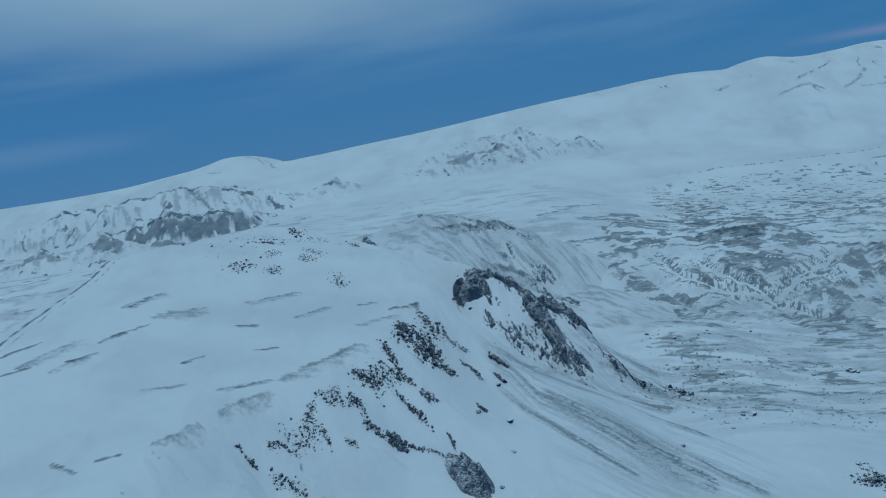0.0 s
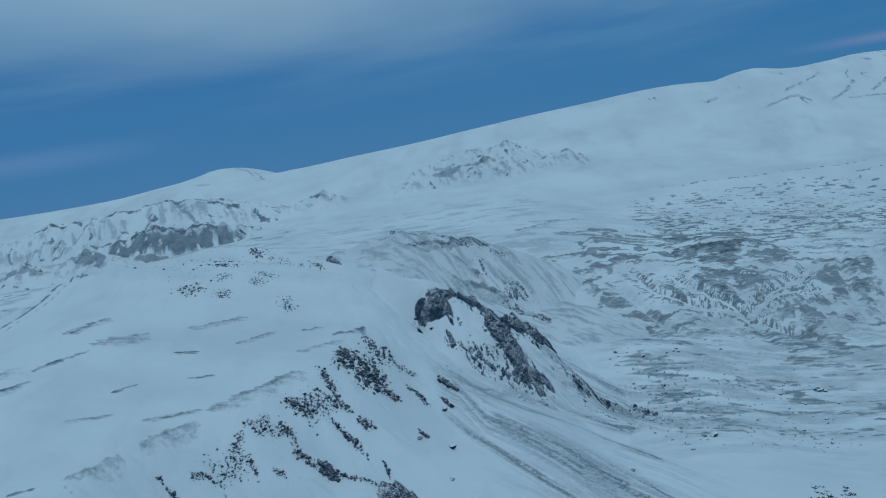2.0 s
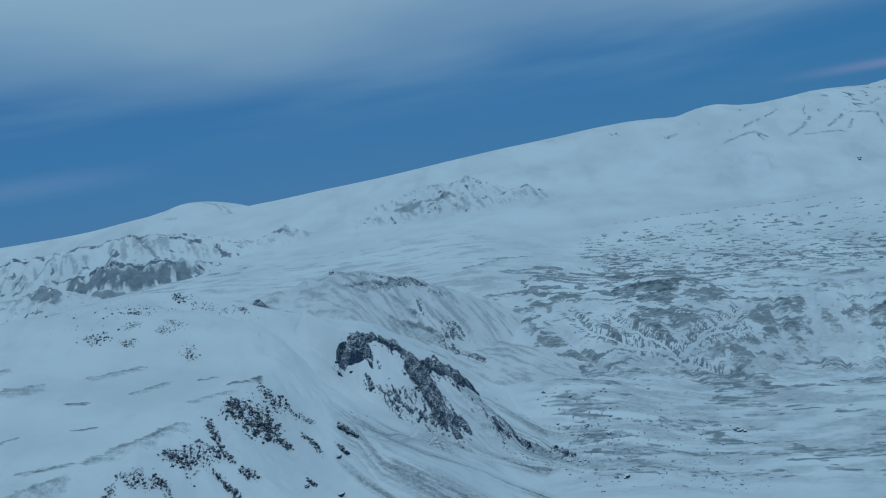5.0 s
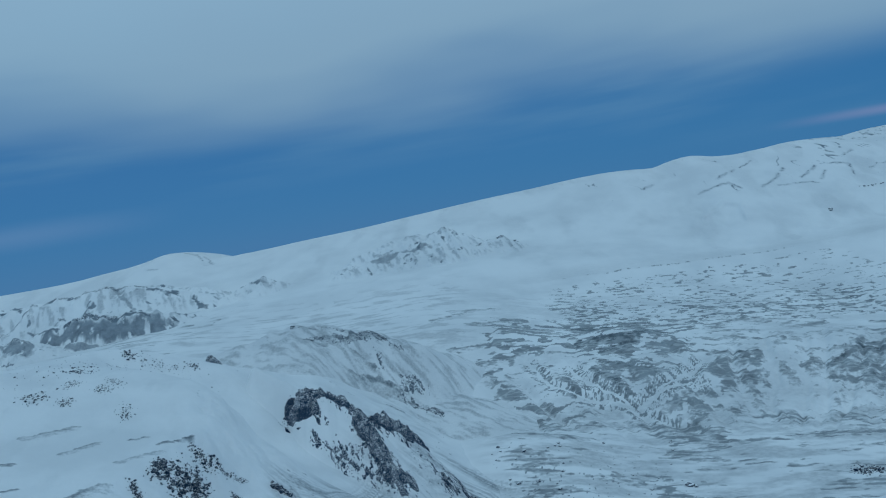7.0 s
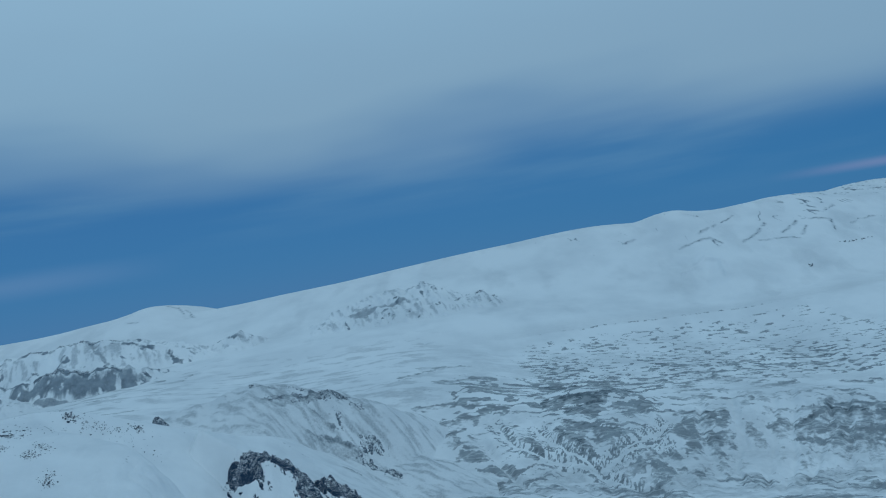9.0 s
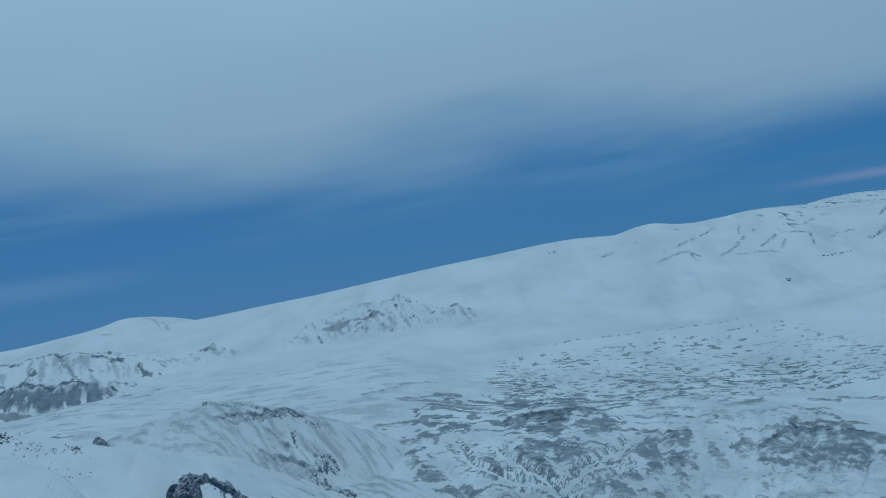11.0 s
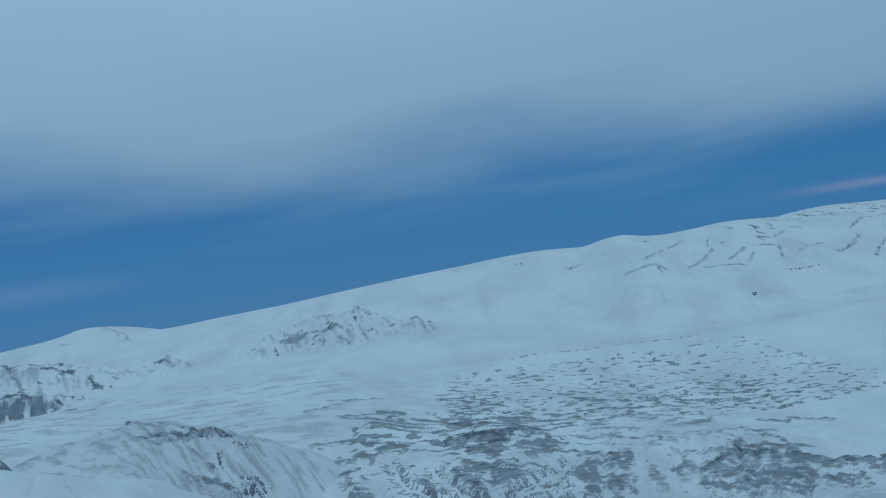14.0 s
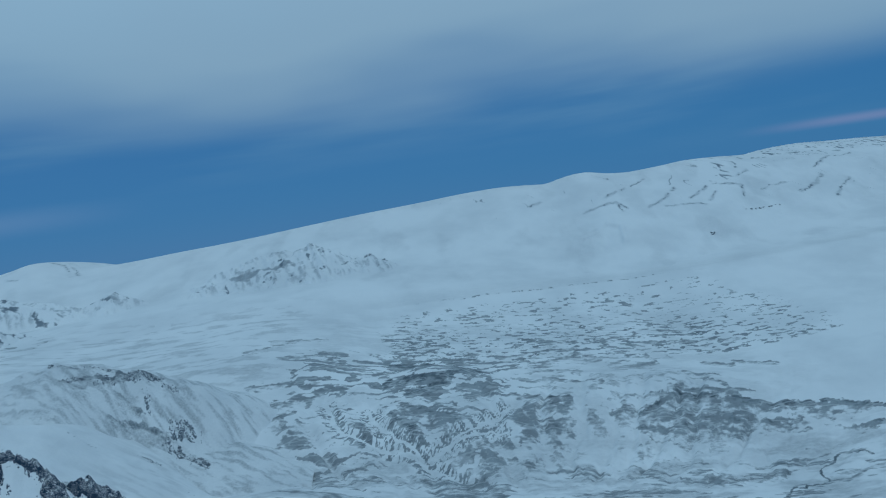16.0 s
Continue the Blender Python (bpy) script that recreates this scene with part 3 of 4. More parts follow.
DASH_ROWS = (
    (731, 1732, 808, 1699, 13, 0.60), (749, 1653, 830, 1648, 10, 0.65), (725, 1579, 800, 1614, 10, 0.60), (850, 1696, 918, 1725, 13, 0.55), (949, 1682, 1040, 1675, 13, 0.60),
    (1073, 1675, 1124, 1655, 10, 0.50), (730, 1487, 804, 1454, 8, 0.60), (894, 1536, 931, 1548, 13, 0.65), (1022, 1545, 1060, 1528, 11, 0.60), (1074, 1541, 1131, 1500, 9, 0.60),
    (960, 1455, 997, 1444, 13, 0.55), (981, 1433, 1006, 1414, 6, 0.60), (996, 1402, 1045, 1402, 5, 0.65), (659, 1548, 726, 1563, 7, 0.50),
)
WASH = (
    (145, 1369, 255, 1406, 4, 0.40), (173, 1351, 291, 1356, 9, 0.50), (189, 1324, 275, 1291, 8, 0.50), (187, 1279, 291, 1298, 6, 0.45), (392, 1307, 460, 1302, 13, 0.45),
    (292, 1281, 392, 1277, 13, 0.45), (401, 1255, 491, 1269, 12, 0.45), (549, 1266, 673, 1254, 13, 0.45), (689, 1252, 830, 1245, 9, 0.50), (833, 1254, 875, 1265, 4, 0.60),
    (872, 1234, 1004, 1239, 13, 0.50), (995, 1238, 1048, 1259, 4, 0.45), (1076, 1293, 1131, 1297, 4, 0.45), (1156, 1321, 1195, 1314, 8, 0.50),
)


def strokes(x, y, rows, seed, feather=0.75, fray=1.0):
    """Long bare patches: ragged, crisp on their north side and drifted over towards the south."""
    x, y = np.broadcast_arrays(x, y)
    out = np.zeros(x.shape)
    for k, (ax, ay, bx, by, half, strong) in enumerate(rows):
        pad = 2.2 * half + 12
        near = (x > min(ax, bx) - pad) & (x < max(ax, bx) + pad) & (y > min(ay, by) - pad) & (y < max(ay, by) + pad)
        if not near.any():
            continue
        px, py = x[near], y[near]
        length = max(np.hypot(bx - ax, by - ay), 4.0)
        wx, wy = (bx - ax) / length, (by - ay) / length
        px, py = px + 0.5 * half * fbm(px, py, half * 2.2 + 6, 3, seed=seed + 5), py + 0.35 * half * fbm(px * 0.5, py, half * 2.2 + 8, 3, seed=seed + 6)
        u = ((px - ax) * wx + (py - ay) * wy) / length
        v = ((py - ay) * wx - (px - ax) * wy) / half
        over = np.clip(np.maximum(-u, u - 1), 0, None) * length / (0.7 * half + 3)
        d = np.hypot(np.where(v > 0, v, v * 0.8), over) * 0.78
        ragged = 0.55 * fbm(px * 0.4, py, 7 + 0.3 * half, 4, 0.6, seed=seed + k) + 0.5 * fbm(px * 0.16 - 0.05 * py, py, 4.5, 3, 0.6, seed=seed + 3)
        edge = np.where(v > 0, 0.25, feather)
        value = (0.06 + 0.86 * strong) * (1 - step(1.0 - edge, 1.0 + 0.25 * edge, d - fray * ragged))
        value = value * (0.95 + 0.5 * fbm(px * 0.3, py, 6, 4, 0.6, seed=seed + 7))
        value = value * (0.92 + 0.3 * step(0.15, 0.75, v))
        out[near] = np.maximum(out[near], value)
    return out


def plain_bare(x, y, z, slope):
    wx, wy = x + 22 * fbm(x, y, 60, 3, seed=40), y + 22 * fbm(x, y, 60, 3, seed=39)
    traced = np.maximum.reduce([strokes(x, y, rows, 200 + 20 * k, 0.75, 0.75) for k, rows in enumerate((SLABS, ASH_WEST, ASH_GULLY, ASH_EAST, DASH_ROWS))])
    traced = np.maximum(traced, strokes(x, y, WASH, 330, 0.9, 1.3))
    traced = np.maximum(traced, strokes(x, y, LEDGES, 350, 0.6, 0.45))
    # smaller wind-bared patches between the large ones
    drawn = fbm(wx * 0.32, wy * 1.15, 17, 5, 0.5, seed=38) + 0.4 * fbm(wx, wy, 70, 3, seed=41)
    zone = step(1215, 1300, y) * (1 - step(1620, 1760, y)) * step(170, 300, x) * (1 - 0.3 * step(560, 760, x)) * (1 - step(900, 1150, x + 60 * fbm(x, y, 120, 3, seed=43)))
    small = (0.72 * step(-0.1, 0.14, drawn) + 0.12 * fbm(x * 0.25, y, 8, 4, 0.6, seed=29)) * zone
    # the gullies: dark ribs down their banks, drifted snow in the beds
    main, fine = gullies(x, y)
    cut = step(1180, 1280, y) * (1 - step(1440, 1500, y)) * (1 - step(820, 900, x))
    patch = np.maximum(traced, small) - cut * (0.16 * main + 0.1 * fine)
    bed, far = gully_beds(x, y)
    teeth = step(-0.2, 0.15, perlin(far / 3.4, bed / 60, 28) + 0.3 * fbm(x, y, 9, 3, seed=25))
    wall = step(2.5, 5, bed) * (1 - step(14, 26, bed + 8 * fbm(x, y, 20, 3, seed=24)))
    patch = np.where(wall > 0.05, np.maximum(patch * (1 - 0.55 * wall * (1 - teeth)), 0.8 * wall * teeth), patch) * step(1.0, 3.0, bed)
    # flecks over the far plain
    dash = fbm(x * 0.3, y * 0.6, 8.5, 4, 0.6, seed=42) + 0.35 * fbm(x, y, 140, 3, seed=44) - 0.12 * step(1800, 2100, y)
    room = step(1540, 1660, y) * (1 - step(-90, 0, y - bank_line(x))) * step(260, 620, x + 60 * fbm(x, y, 160, 3, seed=34)) * (1 - step(1050, 1500, x + 120 * fbm(x, y, 200, 3, seed=32)))
    dash = (0.8 - 0.2 * step(1750, 2050, y)) * step(0.04, 0.28, dash) * step(0.1, 0.6, room)
    bank = y - bank_line(x)
    edge = (1 - step(1, 8, np.abs(bank))) * step(-0.15, 0.25, fbm(x, y, 20, 4, 0.7, seed=45)) * step(350, 600, x) * (1 - step(1300, 1700, x)) * 0.68
    # long swept streaks on the low floor
    floor = fbm((x + 0.35 * y) * 0.8, y * 4.0, 120, 5, 0.6, seed=46) + 0.15 * fbm(x, y, 40, 3, seed=48)
    low = step(840, 1010, y) * (1 - step(1270, 1340, y)) * step(200, 280, x)
    floor = (0.5 * step(-0.1, 0.25, floor) + 0.3 * step(0.7, 1.0, 1 - 2 * np.abs(perlin((x + 0.3 * y) / 80, y / 10.0, 47)))) * low
    stones = step(0.4, 0.52, fbm(x, y, 6, 3, 0.6, seed=49)) * step(840, 960, y) * (1 - step(1150, 1250, y)) * step(200, 260, x) * (1 - step(420, 620, x)) * 0.8
    west = step(-250, -420, x) * step(950, 1150, y) * (1 - step(2050, 2300, y))
    seams = 1 - np.abs(perlin((x + 20 * fbm(x, y, 60, 3, seed=31)) / 130, y / 45, 30)) * 2
    seams = 0.75 * step(0.82, 0.97, seams + 0.12 * fbm(x, y, 20, 3, seed=22)) * step(-0.05, 0.2, fbm(x, y, 80, 3, seed=21)) * west
    brook, _ = along(x + 5 * perlin(x / 16, y / 16, 50), y + 8 * perlin(x / 14, y / 14, 52), BROOK)
    brook = 0.95 * (1 - step(0.8, 2.6, brook))
    return np.maximum.reduce([patch, seams, dash, edge, floor, stones, brook])


def plain_thin(x, y, z, slope):
    floor = fbm(x + 0.5 * y, y * 5.0, 150, 5, 0.6, seed=51)
    soft = 0.7 * step(-0.25, 0.3, floor) * step(800, 1050, y) * (1 - step(1290, 1400, y)) * step(180, 280, x)
    haze = 0.3 * step(-0.25, 0.3, fbm(x * 0.6, y * 1.2, 60, 5, 0.6, seed=52)) * step(1200, 1320, y) * (1 - step(1850, 2100, y)) * step(200, 330, x) * (1 - step(1000, 1300, x))
    haze = np.maximum(haze, 0.6 * step(0.0, 0.35, fbm(x * 0.35 + 0.1 * y, y, 34, 5, 0.6, seed=53)) * step(-420, -250, x) * (1 - step(180, 320, x)) * step(1440, 1560, y) * (1 - step(1980, 2180, y)))
    bank = y - bank_line(x)
    run = 0.0
    for line, thick, wide in CHUTES:
        d, u = along(x, y + 2 * fbm(x, y, 40, 3, seed=58), line)
        run = np.maximum(run, 0.9 * (1 - step(0.3, 1.3, d / (1.6 * thick + 1.6 * (wide - thick) * u))) * step(-0.45, 0.2, fallen(x, y, line)) * (1 - step(0.88, 1.0, u)))
    soft = np.maximum(soft, run)
    strip = 0.2 * step(-6, 4, bank) * (1 - step(20, 90, bank)) * step(250, 500, x)
    return np.maximum.reduce([soft, haze, strip, 0.7 * step(0.0, 0.4, fbm(x, y * 1.6, 70, 5, 0.6, seed=20)) * step(-250, -420, x) * step(950, 1150, y)])


PATCHES = (
    (-133, 556, -91, 622, 7.9), (-168, 506, -148, 531, 4.2), (-174, 535, -151, 549, 3.3), (-247, 651, -226, 668, 9.0), (-281, 668, -263, 698, 4.8), (-314, 564, -296, 587, 9.0),
    (-187, 699, -157, 725, 5.3), (-146, 676, -125, 697, 3.6), (-196, 460, -181, 488, 3.7), (-225, 525, -204, 536, 2.5), (-290, 546, -278, 562, 4.3), (-94, 667, -67, 693, 3.2),
)
DASHES = (
    (-188, 643, -179, 649, 2.5), (-252, 446, -239, 437, 1.6), (-225, 446, -219, 448, 1.6), (-165, 600, -156, 605, 2.1), (-180, 532, -153, 546, 1.6), (-334, 553, -318, 555, 2.2),
    (-278, 671, -272, 685, 3.7), (-350, 589, -332, 600, 2.9), (-278, 594, -257, 633, 1.9), (-97, 709, -86, 717, 2.2), (-72, 705, -51, 730, 1.9), (-210, 572, -201, 583, 1.6),
    (-286, 560, -275, 576, 1.8),
)


CHUTES = (
    (((25, 778), (46, 750), (89, 742), (135, 724), (177, 715)), 10, 20),
    (((56, 748), (94, 739), (131, 727), (170, 727)), 5, 9),
    (((19, 797), (50, 817), (87, 946), (115, 824)), 8, 12),
    (((44, 809), (86, 806), (125, 819), (178, 815), (229, 798)), 2.5, 5),
    (((57, 761), (86, 752), (115, 751), (142, 746)), 2.5, 5),
    (((95, 958), (139, 964), (180, 980), (245, 994)), 3, 6),
    (((143, 1025), (181, 1051), (222, 1052), (261, 1001), (318, 981)), 12, 22),
    (((176, 1025), (232, 1031), (279, 989), (356, 989)), 5, 12),
    (((165, 1125), (207, 1116), (254, 1091), (318, 1073)), 6, 12),
    (((93, 734), (120, 719), (136, 708), (154, 701)), 4, 7),
    (((68, 740), (113, 720), (159, 712), (198, 698)), 8, 15),
    (((103, 766), (146, 756), (203, 725), (250, 719)), 3, 6),
    (((17, 717), (44, 705), (86, 682), (124, 672)), 3, 7),
)


def fallen(x, y, line):
    """Streaks that follow a line down the slope."""
    middle = np.interp(x, [p[0] for p in line], [p[1] for p in line])
    return fbm(x * 0.07, (y - middle) * 1.0, 6.5, 4, 0.6, seed=59) + 0.25 * fbm(x, y, 5, 3, seed=61)


def ridge_bare(x, y, z, slope):
    scree = 0.0
    for line, thick, wide in CHUTES:
        d, u = along(x, y + 2 * fbm(x, y, 40, 3, seed=58), line)
        comb = fallen(x, y, line)
        scree = np.maximum(scree, (1 - step(0.4, 1.3, d / (1.5 * thick + 1.9 * (wide - thick) * u))) * step(-0.3, 0.15, comb) * (0.52 + 0.12 * u) * (1 - step(0.9, 1.0, u)))
    rim, _ = along(x, y, ((-372, 540), (-367, 611), (-362, 701), (-352, 760), (-343, 801), (-335, 840)))
    rim = np.minimum(rim, np.abs(rim - 9) + 1.2)
    rim = (1 - step(0.8, 3.0, rim)) * step(-0.45, -0.05, fbm(x, y, 16, 4, 0.6, seed=60)) * 0.75
    chips = step(0.40, 0.5, fbm(x, y, 6, 3, 0.6, seed=53)) * step(0.15, 0.4, fbm(x, y, 60, 3, seed=54)) * step(0.55, 0.8, slope) * 0.6
    scree = np.maximum(scree, strokes(x, y, [(*row, 0.62) for row in DASHES], 120, 0.8, 1.2))
    scree = np.maximum(scree, strokes(x, y, [(*row, 0.42) for row in PATCHES], 80, 0.95, 0.7))
    return np.maximum.reduce([scree, rim, chips])


def ridge_thin(x, y, z, slope):
    veil = 0.0
    for line, thick, wide in CHUTES:
        d, u = along(x + 4 * fbm(x, y, 30, 3, seed=57), y + 2 * fbm(x, y, 40, 3, seed=58), line)
        veil = np.maximum(veil, (1 - step(0.3, 1.3, d / (2.6 * thick + 2.6 * (wide - thick) * u))) * step(-0.5, 0.2, fallen(x, y, line)) * (1 - step(0.88, 1.0, u)))
    comb = 0.4 * step(3, 40, z - base_height(x, y)) * step(-0.1, 0.35, fbm(x * 0.1, y + 0.12 * x, 11, 4, 0.65, seed=56) + 0.3 * fbm(x, y, 90, 3, seed=63)) * step(0.3, 0.5, slope) * step(10, 110, x)
    wind = 0.1 * step(0.2, 0.5, fbm(x * 1.6, y * 0.5, 40, 4, seed=55))
    return np.maximum.reduce([veil, comb, wind])


def hill_bare(size, seed, much, lines=()):
    """The wind keeps crests and cliffs bare: rock shows on the sharp ribs of a hill and along given lines."""
    def share(x, y, z, slope):
        wx, wy = x + 0.2 * size * fbm(x, y, size * 0.6, 3, seed=seed + 1), y + 0.2 * size * fbm(x, y, size * 0.6, 3, seed=seed + 2)
        rib = ridged(x + 0.3 * y, y - 0.2 * x, size * 1.2, 4, 0.45, seed=seed)
        rock = 0.72 * step(0.74, 0.9, rib + 0.12 * fbm(wx, wy, size * 0.3, 4, 0.6, seed=seed + 3)) * step(0.1 - much, 0.45 - much, fbm(wx, wy, size * 1.4, 4, seed=seed + 4)) * step(0.25, 0.45, slope)
        for line, thick, strong in lines:
            d, _ = along(wx, wy, line)
            streaks = fbm(x * 1.3, y * 0.35, 14, 4, 0.6, seed=seed + 6)
            uneven = 0.75 + 0.9 * fbm(x, y * 0.3, size, 3, seed=seed + 8) if thick > 20 else 1.0
            rock = np.maximum(rock, strong * (1 - step(0.35, 1.0, d / (thick * np.clip(uneven, 0.25, 1.4) if thick > 20 else thick) + 0.3 * streaks)) * step(-0.35, 0.05, fbm(x, y, 26, 4, 0.6, seed=seed + 7) + (0.35 if thick > 20 else 0.1)))
        return rock
    return share


def hill_thin(x, y, z, slope):
    rib = fbm(x + 0.3 * y, y * 0.3, 18, 4, 0.6, seed=70)
    return 0.85 * step(0.0, 0.4, rib + 0.5 * fbm(x, y, 60, 4, 0.6, seed=76)) * step(0.35, 0.6, slope) * step(2, 28, z - plain_height(x, y))


MID_BANDS = (
    (-28, 1322, 26, 1348, 9, 0.75), (35, 1359, 89, 1379, 7, 0.85), (37, 1329, 60, 1329, 10, 0.62), (37, 1309, 70, 1319, 7, 0.75), (70, 1319, 102, 1316, 7, 0.72), (-57, 1347, -13, 1353, 4, 0.7),
    (-13, 1353, 32, 1367, 3, 0.6), (112, 1334, 142, 1343, 8, 0.4), (106, 1318, 139, 1305, 8, 0.55), (87, 1258, 101, 1261, 8, 0.45), (-85, 1273, -46, 1267, 8, 0.5), (-99, 1322, -59, 1327, 8, 0.55), (18, 1334, 55, 1341, 6, 0.45),
)


def mid_bare(x, y, z, slope):
    return 0.72 * strokes(x, y, MID_BANDS, 380, 0.85, 1.2) * step(2, 20, z - plain_height(x, y))


def mid_thin(x, y, z, slope):
    u, v = 0.9 * x - 0.42 * y, 0.42 * x + 0.9 * y
    swept = fbm(u * 0.22, v + 6 * fbm(x, y, 40, 3, seed=77), 11, 5, 0.6, seed=76) + 0.45 * fbm(x, y, 70, 3, seed=75)
    return (0.24 + 0.8 * step(-0.1, 0.45, swept)) * step(-4, 4, z - plain_height(x, y))


SCARS = (
    ((915, 2709), (952, 2736)), ((1068, 2617), (1177, 2646), (1200, 2602)), ((1179, 2644), (1184, 2586)), ((1272, 2606), (1341, 2664), (1397, 2724)),
    ((1420, 2654), (1499, 2714)), ((1549, 2730), (1623, 2737), (1589, 2642)), ((1150, 2674), (1321, 2803)), ((1634, 2786), (1686, 2829)),
    ((1670, 2694), (1712, 2716), (1771, 2739)), ((1788, 2672), (1868, 2724), (1915, 2772)), ((1917, 2823), (2016, 2908), (2117, 2945)),
    ((1890, 2645), (1992, 2749)), ((1328, 2613), (1455, 2614)), ((1478, 2637), (1515, 2681)),
    ((-650, 2870), (-610, 2800)), ((-700, 2880), (-655, 2862)), ((-625, 2870), (-590, 2815)), ((-820, 2790), (-770, 2760)),
)


def mountain_bare(x, y, z, slope):
    """Thin lines of rock along the ribs of the mountain side."""
    wx, wy = x + 7 * fbm(x, y, 26, 3, seed=77), y + 12 * fbm(x, y, 26, 3, seed=78)
    rocky = 0.0
    for line in SCARS:
        d, _ = along(wx, wy, line)
        rocky = np.maximum(rocky, 0.68 * (1 - step(0.5, 7.5, d)) * step(-0.3, 0.1, fbm(x, y, 30, 4, 0.6, seed=79)))
    line = 2400 + 0.42 * np.clip(x - 1250, 0, None)
    zone = step(1350, 1600, x) * step(180, 260, y - line) * (1 - step(480, 600, y - line))
    ribs = 1 - np.abs(perlin((x + 0.6 * (y - line) + 14 * fbm(x, y, 50, 3, seed=80)) / 40, y / 130, 81)) * 2
    rocky = np.maximum(rocky, 0.74 * step(0.74, 0.95, ribs) * step(-0.1, 0.15, fbm(x, y, 60, 4, seed=82) + 0.2 * step(1700, 1950, x)) * zone)
    faint = 1 - np.abs(perlin((x + 0.5 * y) / 75, y / 120, 75)) * 2
    zone2 = step(560, 700, x) * step(2600, 2700, y) * (1 - step(2860, 2900, y))
    return np.maximum(rocky, 0.62 * step(0.93, 0.99, faint) * step(0.12, 0.3, fbm(x, y, 90, 3, seed=74)) * zone2)


def mountain_thin(x, y, z, slope):
    soft = 0.22 * step(0.1, 0.45, fbm(x, y * 0.5, 130, 4, seed=72))
    for line in SCARS:
        d, _ = along(x + 4 * fbm(x, y, 26, 3, seed=77), y + 8 * fbm(x, y, 26, 3, seed=78), line)
        soft = np.maximum(soft, 0.85 * (1 - step(1.0, 10.0, d)) * step(-0.5, 0.1, fbm(x, y, 40, 3, seed=84)))
    return soft + 0.2 * step(0.8, 1.2, slope)


# ---- ground ----
ground = sheet("ground", spaced(-4700, (-1300, 120), (-200, 9), (150, 4.5), (1200, 2.1), (1500, 5), (2600, 30), (4800, 130)),
               spaced(-4700, (0, 300), (700, 30), (880, 6), (1150, 3.5), (1480, 2.6), (1640, 3.2), (2160, 4.2), (2600, 20), (4900, 150)),
               plain_height, plain_mat, plain_bare, plain_thin)
tagged(ground, "wide snow plain with wind-bared patches of grey ash", "ground", kind="structure")

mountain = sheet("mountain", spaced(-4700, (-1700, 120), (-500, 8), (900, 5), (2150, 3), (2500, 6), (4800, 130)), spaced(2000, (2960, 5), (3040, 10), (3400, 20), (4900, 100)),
                 mountain_height, hazed_far_mat, mountain_bare, mountain_thin, keep=lambda x, y, z: z > plain_height(x, y) - 3)
tagged(mountain, "long smooth snow-covered mountain side under the sky", "mountain", kind="structure")

# ---- the snow ridge and its rocks ----
snow_ridge = thing("snow_ridge", "broad snow ridge with broken dark rocks along its steep side", "ridge", -150, 700, 300)
slope = sheet("snow_slope", spaced(-1300, (-480, 10), (-300, 2.2), (360, 1.7), (430, 5)), spaced(-200, (380, 12), (1120, 1.8), (1600, 5)), ridge_height, slope_mat,
              ridge_bare, ridge_thin, keep=lambda x, y, z: z > base_height(x, y) - 8)
slope.parent = snow_ridge

# lines of (x, y), how wide the rocks lie about them, the largest rock
CREST_ROCKS = (
    (((-49, 722), (-40, 724), (-29, 731)), 5.4, 1.8, 101),
    (((-29, 731), (-11, 751)), 2.3, 1.1, 108),
    (((-67, 664), (-52, 682), (-39, 711)), 7.7, 2.1, 115),
    (((-53, 663), (-39, 700)), 4.3, 2.7, 122),
    (((-79, 643), (-72, 638), (-69, 635)), 4.8, 1.6, 129),
    (((-69, 633), (-59, 628)), 3.1, 1.6, 136),
    (((-94, 588), (-83, 595), (-70, 626)), 5.3, 1.8, 143),
    (((-120, 552), (-103, 563)), 2.1, 0.8, 150),
    (((-100, 564), (-91, 569)), 3.2, 1.4, 157),
    (((-126, 537), (-120, 547)), 2.0, 1.1, 164),
    (((-112, 553), (-91, 568)), 1.7, 1.1, 171),
    (((-70, 612), (-63, 610), (-48, 603)), 3.0, 1.8, 178),
)
FLANK_ROCKS = (
    (((-52, 622), (-43, 632)), 3.1, 1.6, 201),
    (((-92, 563), (-83, 566), (-75, 569)), 2.8, 1.7, 208),
    (((-76, 568), (-65, 575)), 4.3, 2.6, 215),
    (((-64, 575), (-38, 583)), 1.4, 1.2, 222),
    (((-149, 511), (-137, 520)), 1.3, 1.0, 229),
    (((-138, 522), (-127, 532), (-119, 539)), 4.0, 1.3, 236),
    (((-117, 540), (-113, 536)), 1.7, 1.1, 243),
    (((-163, 498), (-158, 497), (-154, 498)), 1.2, 1.5, 250),
    (((-148, 503), (-129, 512)), 2.5, 1.3, 257),
    (((-35, 699), (-27, 699)), 3.1, 2.1, 264),
    (((-18, 722), (-4, 712)), 4.5, 1.8, 271),
    (((7, 767), (21, 772)), 3.4, 3.5, 278),
    (((9, 739), (15, 733)), 2.8, 2.9, 285),
    (((-36, 607), (-32, 595)), 1.1, 1.2, 292),
    (((-103, 546), (-97, 548)), 2.0, 0.8, 299),
    (((-11, 670), (-4, 669)), 2.1, 1.7, 306),
)
rock_kinds = [rock_mesh(k, rock_mat) for k in range(12)]
for line, width, large, seed in CREST_ROCKS + FLANK_ROCKS:
    span = sum(math.hypot(b[0] - a[0], b[1] - a[1]) for a, b in zip(line[:-1], line[1:]))
    rocks(line, width, round(5 + 0.05 * span * width), 1.0, 1.5 * large, seed, ridge_height, snow_ridge, rock_kinds)
    scatter("rock_band", line, width * 1.2, round(30 + 1.5 * span * width), 0.4, 0.85 * large, seed + 3, ridge_height, snow_ridge, rock_kinds)
